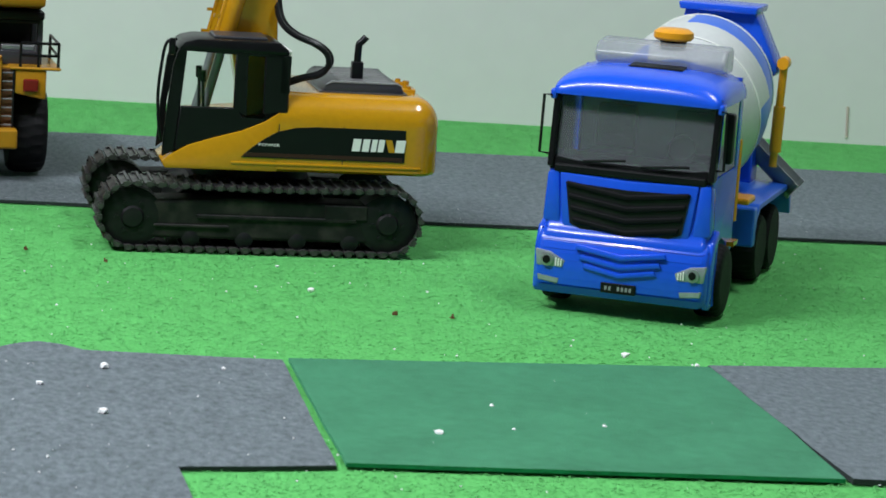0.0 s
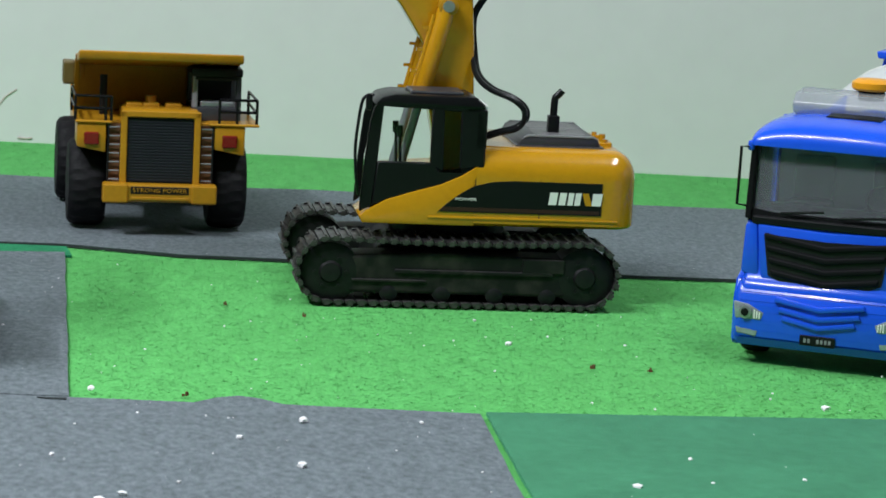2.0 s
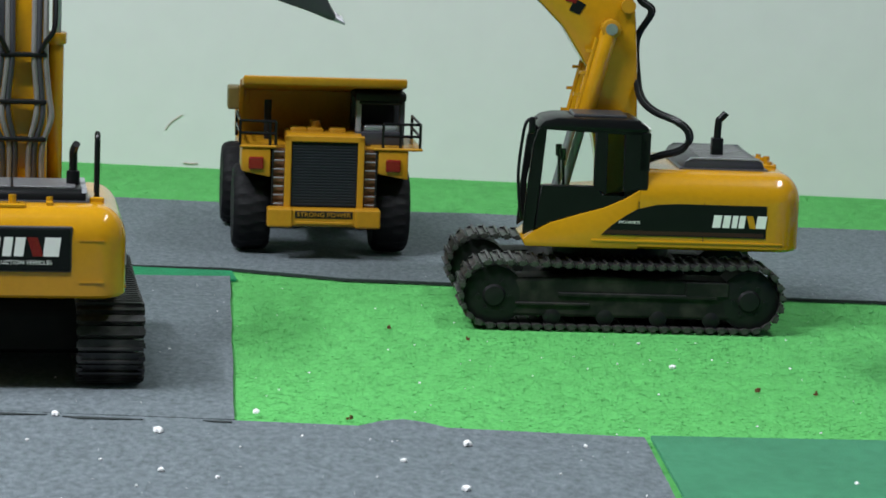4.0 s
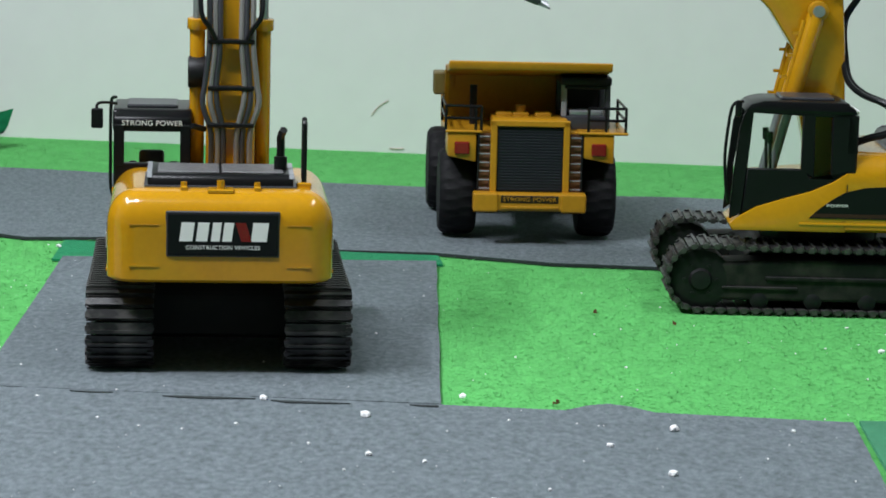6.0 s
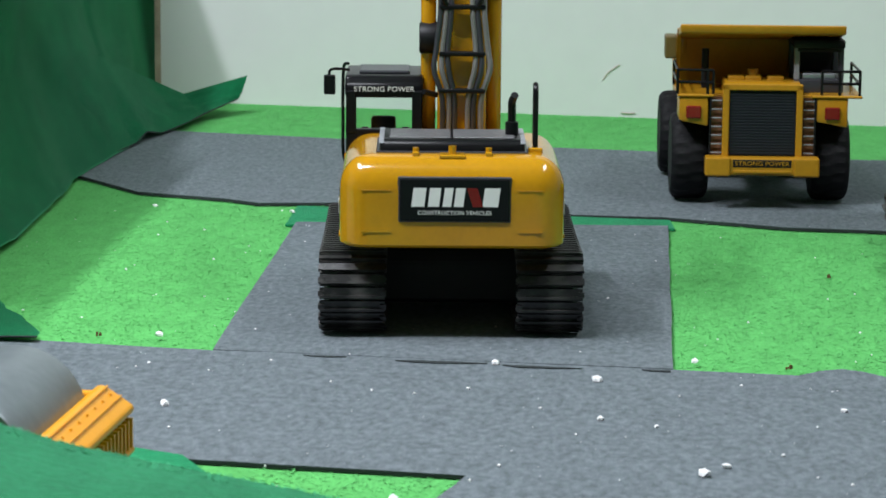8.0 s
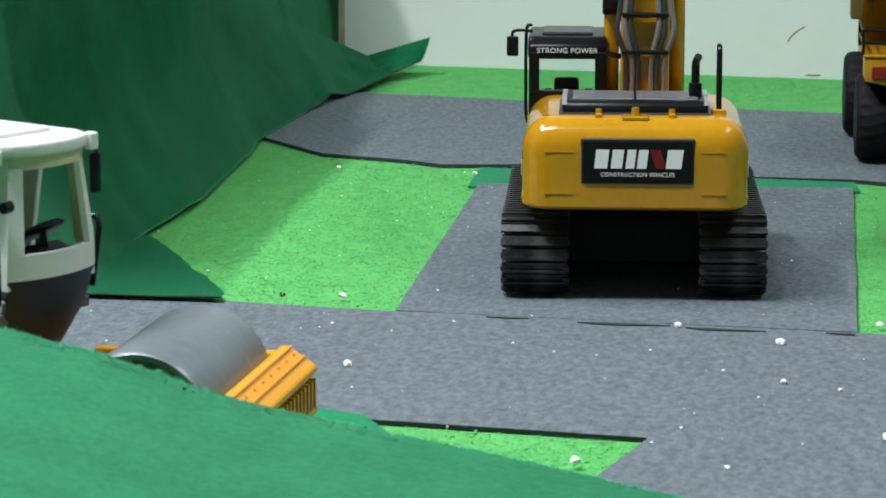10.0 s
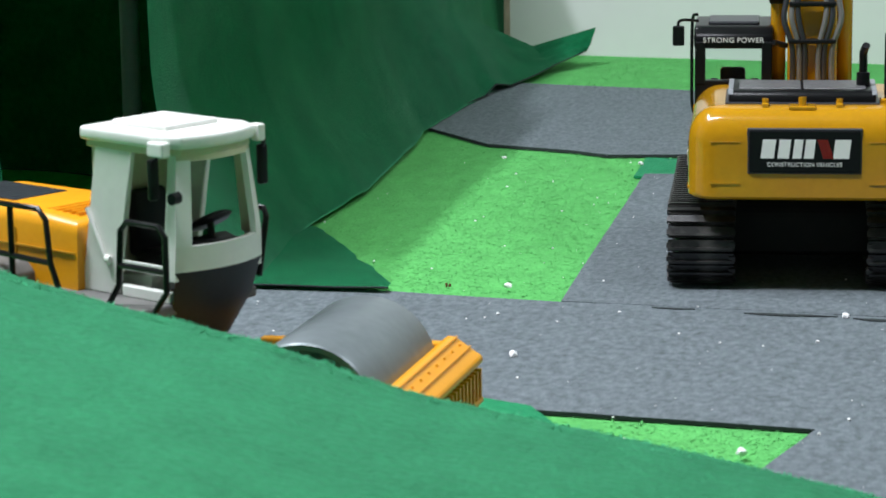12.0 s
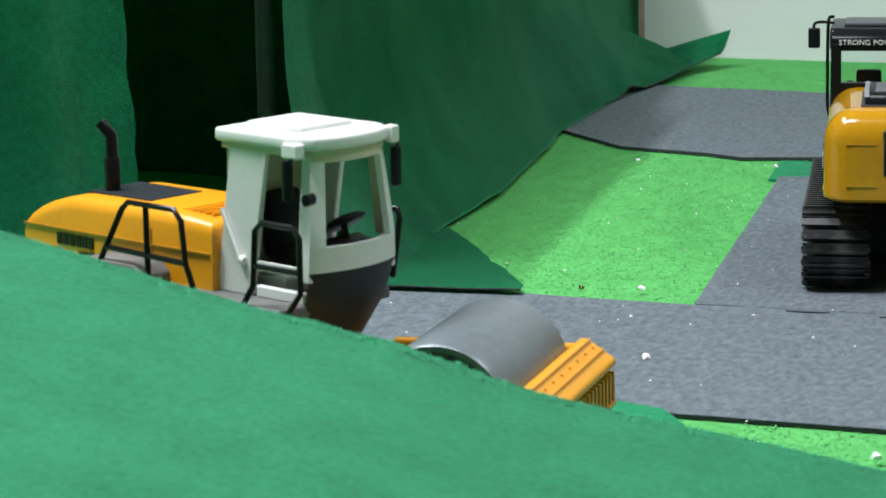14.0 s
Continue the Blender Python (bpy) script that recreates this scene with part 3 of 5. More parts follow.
        for y in (b1 + 0.009, b0 - 0.009):
            bm = rod((0.034, y, 0.196), (0.013, y, 0.284), 0.0085, bevel=0.001)
            cyl = part("boom_cylinder", bm, YELLOW, boom, "yellow hydraulic cylinder", smooth=True)
            # steel grey puts the cab pane's reflection into the cylinder's lower end
            part("piston", rod((0.052, y, 0.12), (0.033, y, 0.2), 0.0042), STEEL, cyl, "lower end of the cylinder, greyed for the pane's reflection", smooth=True)
            bm = rod((0.0125, y - 0.006, 0.284), (0.0125, y + 0.007, 0.284), 0.0095, bevel=0.001)
            part("pin_boss", bm, YELLOW_DULL, cyl, smooth=True)
            part("pin", rod((0.0125, y - 0.008, 0.284), (0.0125, y + 0.0085, 0.284), 0.0058), STEEL, cyl, smooth=True)
            bm = rod((0.044, y, 0.19), (0.025, y, 0.275), 0.0026)
            for f in (0.1, 0.35, 0.6, 0.85):
                x, z = 0.044 + (0.025 - 0.044) * f, 0.19 + 0.085 * f
                box(x - 0.003, x + 0.008, y - 0.002, y + 0.002, z - 0.0015, z + 0.0015, bm=bm)
            part("feed_pipe", bm, YELLOW, cyl, smooth=True)
            part("pin", rod((-0.004, y - 0.008, 0.306), (-0.004, y - 0.002, 0.306), 0.007), YELLOW_DULL, cyl, smooth=True)
        part("decal", prism([(0.052, 0.3), (0.042, 0.296), (0.036, 0.306), (0.047, 0.312)], b1 - 0.0002, b1 + 0.0006, "y"), BLACK, boom)
        part("decal", prism([(0.046, 0.307), (0.043, 0.315), (0.053, 0.318), (0.056, 0.309)], b1 - 0.0002, b1 + 0.0008, "y"), RED, boom)
        for k, y in enumerate((0.004, -0.008)):
            o = 0.004 * k
            pts = [(-0.014, y, 0.345), (-0.016 - o, y, 0.313), (-0.028 - o, y, 0.3), (-0.0145 - o, y, 0.272), (-0.0155 - o, y + 0.01, 0.235), (-0.018 - o, y + 0.03, 0.217), (-0.03 - o, y + 0.042, 0.206), (-0.049 - o, y + 0.048, 0.1985), (-0.0605 - o, y + 0.05, 0.1895), (-0.062 - o, y + 0.05, 0.1785), (-0.055, y + 0.05, 0.1695), (-0.0375, y + 0.05, 0.1645), (-0.022, y + 0.048, 0.158)]
            part("hose", pipe(pts, 0.0028), BLACK, boom, "looped black hydraulic hose", smooth=True)
        # arm and bucket, hanging ahead
        arm = part("arm", prism([(0.165, 0.405), (0.17, 0.37), (0.2, 0.36), (0.31, 0.335), (0.315, 0.35), (0.21, 0.4)], yc - 0.014, yc + 0.014, "y", 0.003), YELLOW, ex, "yellow dipper arm", smooth=True)
        bucket = [(0.325, 0.365), (0.3, 0.35), (0.29, 0.325), (0.278, 0.297), (0.272, 0.287), (0.276, 0.283), (0.296, 0.291), (0.33, 0.302), (0.36, 0.318), (0.365, 0.345)]
        bk = part("bucket", prism(bucket, yc - 0.04, yc + 0.04, "y", 0.002), DARK_GREY, ex, "dark grey steel bucket", smooth=True)
        for k in range(5):
            y = yc - 0.034 + 0.017 * k
            part("tooth", prism([(0.283, 0.292), (0.283, 0.286), (0.264, 0.2795), (0.264, 0.2825)], y - 0.004, y + 0.004, "y", 0.0006, 1), STEEL, bk)
    # the upper works are scaled a little lower to fit the camera's view
    fixed = ("track_", "sprocket", "guide_", "car_body", "turntable", "boom", "arm", "bucket", "tooth", "piston", "pin", "feed_", "decal", "hose", "bleed")
    for ob in ex.children_recursive:
        if ob.name.startswith(fixed):
            continue
        if ob.matrix_local.translation.length > 1e-6:
            ob.location.z = 0.077 + (ob.location.z - 0.077) * 0.925
        else:
            for v in ob.data.vertices:
                if v.co.z > 0.077:
                    v.co.z = 0.077 + (v.co.z - 0.077) * 0.925
    return ex


COVER = material("cover_grey_plastic", (0.11, 0.11, 0.112), 0.4, vary=0.35, scale=120, bump=0.4, bump_scale=600)
HOSE = material("grey_hose", (0.17, 0.165, 0.155), 0.3, vary=0.15, scale=60)
excavator(pose(-0.146, 2.443, 0.0045, 0, 0, 94), "yellow toy excavator with black tail nameplate on grey felt", True)
excavator(pose(0.4245, 2.738, 0.0, 0, 0, 179) @ Matrix.Diagonal((1.025, 1, 1, 1)), "yellow toy excavator seen side-on on green turf, boom raised", False)


# ---- dump truck ----
def tyre_part(parent, x, y, r, w, side, rim_mat, tread=26):
    seg = tread * 3
    bm = lathe([(-w / 2, r * 0.62), (-w / 2, r * 0.86), (-w * 0.42, r * 0.95), (-w * 0.28, r * 0.985), (-w * 0.03, r * 0.99), (w * 0.03, r * 0.99), (w * 0.28, r * 0.985), (w * 0.42, r * 0.95), (w / 2, r * 0.86), (w / 2, r * 0.62)], (0, 0, 0), "y", seg)
    bm.verts.ensure_lookup_table()
    for ring in range(2, 8):
        for k in range(seg):
            v = bm.verts[ring * seg + k]
            lug = (k + (1 if ring < 5 else 0)) % 3 == 0
            if not lug:
                f = 0.98
                v.co.x, v.co.z = v.co.x * f, v.co.z * f
            else:
                v.co.x, v.co.z = v.co.x * 1.006, v.co.z * 1.006
    wheel = part("wheel", bm, RUBBER, parent, "black rubber tyre", smooth=True, at=pose(x, y, r * 1.02))
    d = w / 2
    bm = lathe([(-d * 0.6, r * 0.3), (-d * 0.8, r * 0.62), (d * 0.7, r * 0.63), (d * 0.62, r * 0.5), (d * 0.3, r * 0.46), (d * 0.3, r * 0.22), (d * 0.7, r * 0.2), (d * 0.75, r * 0.1)], (0, 0, 0), "y", 24)
    if side < 0:
        bm.transform(Matrix.Diagonal((1, -1, 1, 1)))
    part("rim", bm, rim_mat, wheel, "plain moulded wheel rim", smooth=True)
    return wheel


def railing(parent, points, height, mat, r=0.0016, mids=1):
    bm = bmesh.new()
    for lvl in range(1, mids + 2):
        z = height * lvl / (mids + 1)
        pipe([(x, y, zb + z) for x, y, zb in points], r, 6, 0, bm=bm)
    for x, y, zb in points:
        rod((x, y, zb), (x, y, zb + height), r, seg=6, bm=bm)
    return part("railing", bm, mat, parent, "thin black railing", smooth=True)


def dump_truck(m):
    t = thing("dump_truck", "yellow toy mining dump truck with dark cab on grey felt", "toy truck", m)
    for s in (-1, 1):
        tyre_part(t, 0.0, s * 0.0755 - 0.0025, 0.048, 0.04, s, GREY)
        tyre_part(t, -0.185, s * 0.083, 0.048, 0.04, s, GREY)
        tyre_part(t, -0.185, s * 0.042, 0.048, 0.036, s, GREY)
    part("chassis", box(-0.24, 0.05, -0.03, 0.03, 0.035, 0.075, 0.003), BLACK_MATT, t)
    part("axle", rod((0, -0.06, 0.048), (0, 0.06, 0.048), 0.012), BLACK_MATT, t, smooth=True)
    part("axle", rod((-0.185, -0.03, 0.048), (-0.185, 0.03, 0.048), 0.018), BLACK_MATT, t, smooth=True)
    # nose
    nose = part("nose", prism([(0.0, 0.055), (0.06, 0.055), (0.062, 0.13), (0.052, 0.135), (0.0, 0.135)], -0.044, 0.037, "y", 0.002), YELLOW_DULL, t, "yellow radiator housing", smooth=True)
    part("radiator_frame", box(0.06, 0.066, -0.046, -0.039, 0.056, 0.134, 0.001, 1), YELLOW_DULL, nose)
    part("radiator_frame", box(0.06, 0.066, 0.032, 0.039, 0.056, 0.134, 0.001, 1), YELLOW_DULL, nose)
    part("radiator_frame", box(0.06, 0.066, -0.046, 0.039, 0.1275, 0.1345, 0.001, 1), YELLOW_DULL, nose)
    grille = part("radiator", box(0.0605, 0.063, -0.039, 0.032, 0.0575, 0.1275), BLACK, nose, "black slatted radiator")
    for k in range(22):
        z = 0.0590 + k * 0.0031
        part("slat", box(0.0625, 0.0633, -0.0385, 0.0315, z, z + 0.0024, 0.0003, 1), GRILLE_BLUE, grille)
    bumper = part("bumper", box(0.055, 0.076, -0.063, 0.056, 0.038, 0.057, 0.002), YELLOW_DULL, t, "yellow front bumper")
    part("bumper_end", box(0.06, 0.079, -0.064, -0.037, 0.037, 0.0575, 0.002), YELLOW_DULL, bumper)
    part("bumper_end", box(0.06, 0.079, 0.03, 0.057, 0.037, 0.0575, 0.002), YELLOW_DULL, bumper)
    part("bumper_slot", box(0.0755, 0.077, -0.034, 0.027, 0.0405, 0.0435, 0.0005, 1), YELLOW_DULL, bumper)
    part("name_strip", box(0.0752, 0.0765, -0.0345, 0.0275, 0.0468, 0.0548, 0.0005, 1), BLACK_MATT, bumper, "dark name strip")
    words("lettering", "STRONG POWER", 0.0064, YELLOW_DULL, bumper, pose(0.0767, -0.0035, 0.0508, 90, 0, 90), stretch=1.12)
    # fenders and lamps
    for y0, y1, sgn in ((-0.092, -0.061, -1), (0.054, 0.087, 1)):
        o = [(y0, 0.12), (y1, 0.12), (y1, 0.088), (y0, 0.094)]
        f = part("fender", prism(o, 0.015, 0.06, "x", 0.002), YELLOW_DULL, t, "yellow fender box with red lamp", smooth=True)
        part("lamp", box(0.0592, 0.0632, (y0 + y1) / 2 - 0.008 - sgn * 0.0, (y0 + y1) / 2 + 0.008, 0.0965, 0.11, 0.0015), RED, f, "square red lamp")
        part("deck", box(-0.05, 0.062, min(y0, y1) - (0.002 if sgn < 0 else 0.006), max(y0, y1) + (0.006 if sgn < 0 else 0.015), 0.1195, 0.1225, 0.001, 1), YELLOW_DULL, t)
    part("deck", box(-0.05, 0.05, -0.06, 0.055, 0.115, 0.1215, 0.001, 1), YELLOW_DULL, t)
    for y in (-0.052, 0.046):
        lad = part("ladder", box(0.052, 0.0555, y - 0.0065, y + 0.0065, 0.057, 0.119), BROWN, t, "narrow metal ladder on the front")
        for s in (-1, 1):
            part("stile", box(0.055, 0.0605, y + s * 0.0065 - 0.0009, y + s * 0.0065 + 0.0009, 0.057, 0.119), BLACK_MATT, lad)
        for k in range(7):
            z = 0.06 + k * 0.0093
            part("rung", rod((0.0595, y - 0.0065, z), (0.0595, y + 0.0065, z), 0.0008, seg=6), GREY, lad)
    for y in (-0.03, -0.012, 0.012):
        bm = rod((0.02, y, 0.13), (0.02, y, 0.146 if y == -0.012 else 0.137), 0.006)
        box(0.012, 0.03, y - 0.009, y + 0.009, 0.131, 0.139, 0.002, bm=bm)
        part("air_cleaner", bm, YELLOW_DULL, t, smooth=True)
    railing(t, [(-0.03, -0.094, 0.122), (0.056, -0.094, 0.122), (0.058, -0.062, 0.122), (0.058, -0.056, 0.122)], 0.026, BLACK)
    railing(t, [(0.058, 0.059, 0.122), (0.058, 0.078, 0.122), (0.058, 0.099, 0.122), (-0.03, 0.099, 0.122)], 0.026, BLACK)
    # cab
    cab = part("cab", box(-0.035, 0.035, 0.031, 0.084, 0.1215, 0.137, 0.002), DARK_GREY, t, "dark grey cab with open windows", smooth=True)
    for x, y in ((0.031, 0.034), (0.031, 0.081), (-0.031, 0.034), (-0.031, 0.081)):
        part("pillar", prism([(x - 0.004, 0.136), (x + 0.004, 0.136), (x + 0.002, 0.173), (x - 0.004, 0.173)], y - 0.003, y + 0.003, "y", 0.001, 1), GREY if (x > 0 and y < 0.05) else DARK_GREY, cab)
    part("cab_roof", box(-0.037, 0.037, 0.03, 0.085, 0.17, 0.179, 0.002), BLACK_MATT, cab, smooth=True)
    part("cab_rear", box(-0.036, -0.03, 0.031, 0.083, 0.136, 0.172), BLACK_MATT, cab)
    part("dashboard", box(0.012, 0.03, 0.04, 0.077, 0.136, 0.143, 0.002), STEEL, cab, "silvery dashboard")
    part("windscreen_rail", box(0.029, 0.034, 0.034, 0.081, 0.166, 0.17, 0.001, 1), BLACK_MATT, cab)
    # body
    body = part("dump_body", prism([(-0.055, 0.118), (-0.045, 0.172), (-0.049, 0.173), (-0.06, 0.118)], -0.093, 0.083, "y"), YELLOW_DULL, t, "yellow dump body with front canopy")
    part("canopy", prism([(0.058, 0.187), (0.06, 0.196), (0.055, 0.1965), (-0.05, 0.176), (-0.05, 0.17)], -0.092, 0.083, "y", 0.0015), YELLOW_DULL, body, smooth=True)
    part("body_floor", prism([(-0.25, 0.085), (-0.06, 0.115), (-0.06, 0.122), (-0.25, 0.093)], -0.084, 0.083, "y"), YELLOW_DULL, body)
    for y0, y1 in ((-0.085, -0.08), (0.084, 0.089)):
        part("body_side", prism([(-0.25, 0.085), (-0.06, 0.115), (-0.048, 0.155), (-0.04, 0.178), (-0.05, 0.178), (-0.265, 0.138)], y0, y1, "y", 0.001, 1), YELLOW_DULL, body)
        for x in (-0.1, -0.15, -0.2):
            part("rib", box(x - 0.006, x + 0.006, y0 - 0.003, y1 + 0.003, 0.105, 0.15, 0.001, 1), YELLOW_DULL, body)
    part("side_box", box(-0.04, -0.012, -0.105, -0.092, 0.152, 0.177, 0.002), TAN_SHADED, body)
    part("side_brace", prism([(0.0, 0.187), (0.012, 0.187), (-0.03, 0.125), (-0.045, 0.125)], -0.093, -0.089, "y"), YELLOW_DULL, body)
    part("exhaust_pipe", rod((0.0, -0.062, 0.12), (0.0, -0.062, 0.165), 0.004), BLACK_MATT, t, smooth=True)
    return t


# dark olive tone: the shade on the tan side box is in its colour
TAN_SHADED = material("shaded_tan_paint", (0.11, 0.078, 0.018), 0.45, vary=0.2, scale=40)
GRILLE_BLUE = material("blue_black_plastic", (0.008, 0.011, 0.015), 0.7, vary=0.15, scale=50, spec=0.25)
dump_truck(pose(0.1545, 3.06, 0.004, 0, 0, 271.6))


# ---- concrete mixer ----
def mixer_truck(m):
    t = thing("mixer_truck", "blue toy concrete mixer truck with white drum on turf", "toy truck", m)
    r = 0.033
    for s in (-1, 1):
        tyre_part(t, 0.003, s * 0.0735, r, 0.026, s, GREY, 30)
        for x in (-0.2, -0.27):
            tyre_part(t, x, s * 0.064, r, 0.034, s, GREY, 30)
    part("chassis", box(-0.32, 0.05, -0.03, 0.03, 0.035, 0.062, 0.002), BLACK_MATT, t)
    w = 0.082
    # cab shell: lower body, pillars, roof
    low = [(0.06, 0.024), (0.066, 0.034), (0.066, 0.072), (0.058, 0.078), (0.056, 0.13), (-0.055, 0.13), (-0.055, 0.055), (-0.035, 0.05), (-0.02, 0.066), (0.0, 0.072), (0.022, 0.066), (0.04, 0.045), (0.045, 0.024)]
    bm = prism(low, -w + 0.004, w - 0.004, "y", 0.0)
    es = [e for e in bm.edges if all(abs(abs(v.co.y) - (w - 0.004)) < 1e-5 and v.co.x > 0.05 for v in e.verts)]
    bmesh.ops.bevel(bm, geom=es, offset=0.006, segments=3, profile=0.5, affect="EDGES")
    cab = part("cab", bm, BLUE, t, "glossy blue cab body", smooth=True)
    bum = [(0.05, 0.016), (0.0655, 0.018), (0.0695, 0.024), (0.071, 0.034), (0.0713, 0.046), (0.0702, 0.056), (0.0672, 0.065), (0.0625, 0.0715), (0.056, 0.0755), (0.03, 0.0765), (0.03, 0.016)]
    bm = prism(bum, -w, w, "y", 0.0)
    es = [e for e in bm.edges if all(abs(abs(v.co.y) - w) < 1e-5 and v.co.x > 0.045 for v in e.verts)]
    bmesh.ops.bevel(bm, geom=es, offset=0.008, segments=4, profile=0.5, affect="EDGES")
    bumper = part("bumper", bm, BLUE, t, "blue bumper with stepped lower grille", smooth=True)
    for k, z in enumerate((0.055, 0.0465, 0.039)):
        h = 0.043 - 0.004 * k
        o = [(-h, z + 0.004), (0, z - 0.002), (h, z + 0.004), (h - 0.002, z + 0.0085), (0, z + 0.0025), (-h + 0.002, z + 0.0085)]
        part("bumper_rib", prism(o, 0.066, 0.0735, "x", 0.0012, 2), BLUE, bumper, smooth=True)
    for s in (-1, 1):
        side = [(0.058, 0.0155), (0.063, 0.02), (0.064, 0.058), (0.056, 0.075), (0.036, 0.083), (0.03, 0.083), (0.042, 0.068), (0.048, 0.045), (0.05, 0.0155)]
        part("bumper_corner", prism(side, *sorted((s * 0.076, s * 0.0838)), "y", 0.0035, 3), BLUE, bumper, smooth=True)
    part("number_plate", box(0.0695, 0.0722, -0.0165, 0.0165, 0.0235, 0.0325, 0.0006, 1), BLACK, bumper, "black number plate with pale bars")
    for y in (-0.0125, -0.0088, -0.0005, 0.0032, 0.0069, 0.0106):
        part("plate_bar", box(0.072, 0.0726, y, y + 0.0022, 0.0262, 0.0298), GREY, bumper)
    for s in (-1, 1):
        o = [(s * 0.081, 0.056), (s * 0.0665, 0.0545), (s * 0.0515, 0.048), (s * 0.054, 0.0405), (s * 0.079, 0.041)]
        lamp = part("headlight", prism(o, 0.063, 0.0715, "x", 0.0015, 2), LENS, bumper, "clear headlight with chrome reflector", smooth=True)
        part("bulb", lathe([(0.069, 0.006), (0.0735, 0.006), (0.0738, 0.004)], (0, s * 0.069, 0.0475), "x", 16), STEEL, lamp, smooth=True)
        part("lamp_eye", lathe([(0.0735, 0.0036), (0.0744, 0.0036)], (0, s * 0.069, 0.0475), "x", 14), BLACK, lamp, smooth=True)
        for k in range(3):
            y = s * (0.0555 + 0.0024 * k)
            part("reflector_fin", box(0.071, 0.0728, y - 0.0006, y + 0.0006, 0.0425, 0.0482 + 0.0008 * k), WHITE, lamp)
        o = [(s * 0.078, 0.034), (s * 0.056, 0.032), (s * 0.058, 0.026), (s * 0.077, 0.028)]
        part("fog_light", prism(o, 0.062, 0.0708, "x", 0.001, 1), LENS, bumper, "pale fog light", smooth=True)
    # grille
    frame_o = [(-0.066, 0.124), (-0.06, 0.076), (-0.035, 0.068), (0.0, 0.0605), (0.035, 0.068), (0.06, 0.076), (0.066, 0.124), (0.0, 0.122)]
    g = part("grille", prism(frame_o, 0.05, 0.0605, "x", 0.002, 2), BLUE, t, "black ribbed radiator grille", smooth=True)
    inner = [(-0.059, 0.116), (-0.053, 0.08), (-0.033, 0.072), (0.0, 0.066), (0.033, 0.072), (0.053, 0.08), (0.059, 0.116), (0.0, 0.114)]
    part("grille_mesh", prism(inner, 0.056, 0.0618, "x"), BLACK_MATT, g)
    for k in range(4):
        z = 0.077 + 0.0105 * k
        a = 0.05 + 0.0025 * k
        o = [(-a, z + 0.0035), (0, z - 0.004), (a, z + 0.0035), (a + 0.001, z + 0.009), (0, z + 0.002), (-a - 0.001, z + 0.009)]
        part("grille_bar", prism(o, 0.0605, 0.0642, "x", 0.0018, 3), GRILLE_BLACK, g, smooth=True)
    for s in (-1, 1):
        o = [(s * 0.0665, 0.126), (s * 0.078, 0.124), (s * 0.08, 0.08), (s * 0.062, 0.077)]
        part("corner_panel", prism(o, 0.04, 0.0595, "x", 0.003, 2), BLUE, cab, smooth=True)
    # windscreen with dark border, sloping back
    def slope(z):
        return 0.0575 + (0.046 - 0.0575) * (z - 0.126) / 0.074

    def strip(name, pts, mat, label="", deep=0.007, lift=0.0):
        """A flat piece lying in the sloping plane of the windscreen; points are (y, z)."""
        front, back = [(slope(z) + lift, y, z) for y, z in pts], [(slope(z) + lift - deep, y, z) for y, z in pts]
        bm = bmesh.new()
        va, vb = [bm.verts.new(p) for p in front], [bm.verts.new(p) for p in back]
        bm.faces.new(va)
        bm.faces.new(vb[::-1])
        for i in range(len(pts)):
            k = (i + 1) % len(pts)
            bm.faces.new((va[i], vb[i], vb[k], va[k]))
        return part(name, bm, mat, cab, label)

    strip("screen_border", [(-0.0765, 0.126), (0.0765, 0.126), (0.072, 0.137), (0.05, 0.1345), (0, 0.1335), (-0.05, 0.1345), (-0.072, 0.137)], BLACK, "black windscreen surround")
    strip("screen_border", [(-0.0745, 0.2), (0.0745, 0.2), (0.07, 0.1965), (-0.07, 0.1965)], BLACK)
    for s in (-1, 1):
        strip("screen_border", [(s * 0.0765, 0.126), (s * 0.0745, 0.2), (s * 0.07, 0.1965), (s * 0.0735, 0.19), (s * 0.0735, 0.137)], BLACK)
    strip("windscreen", [(-0.0735, 0.135), (0.0735, 0.135), (0.0735, 0.196), (-0.0735, 0.196)], HAZY, "clear windscreen with reflection haze mixed in", 0.001, -0.002)
    # what shows through the windscreen
    part("cab_lining", box(-0.05, -0.046, -0.075, 0.075, 0.128, 0.2), GREY, cab, "grey cab back lining")
    part("dashboard", prism([(0.05, 0.128), (0.05, 0.136), (0.036, 0.142), (0.024, 0.138), (0.024, 0.128)], -0.07, 0.07, "y", 0.002), BLACK_MATT, cab, smooth=True)
    for y in (-0.038, 0.038):
        bm = box(-0.035, 0.005, y - 0.021, y + 0.021, 0.129, 0.139, 0.004)
        box(-0.042, -0.03, y - 0.02, y + 0.02, 0.137, 0.178, 0.005, bm=bm)
        box(-0.041, -0.032, y - 0.011, y + 0.011, 0.18, 0.193, 0.003, bm=bm)
        part("seat", bm, DARK_GREY, cab, "dark moulded cab seat", smooth=True)
    ring = lathe([(-0.0012, 0.0125), (0.0, 0.0142), (0.0012, 0.0125), (0.0, 0.0112)], (0, 0, 0), "z", 28)
    ring.transform(pose(0.018, 0.038, 0.15, 0, 55, 0))
    part("steering_wheel", ring, BLACK, cab, smooth=True)
    part("wiper_ledge", box(0.05, 0.0598, -0.072, 0.072, 0.1235, 0.1315, 0.002), BLACK, cab)
    for y0, y1 in ((-0.045, -0.005), (0.01, 0.055)):
        part("wiper", rod((0.0605, y0, 0.1355), (0.0585, y1, 0.1395), 0.0013, seg=6), BLACK_MATT, cab)
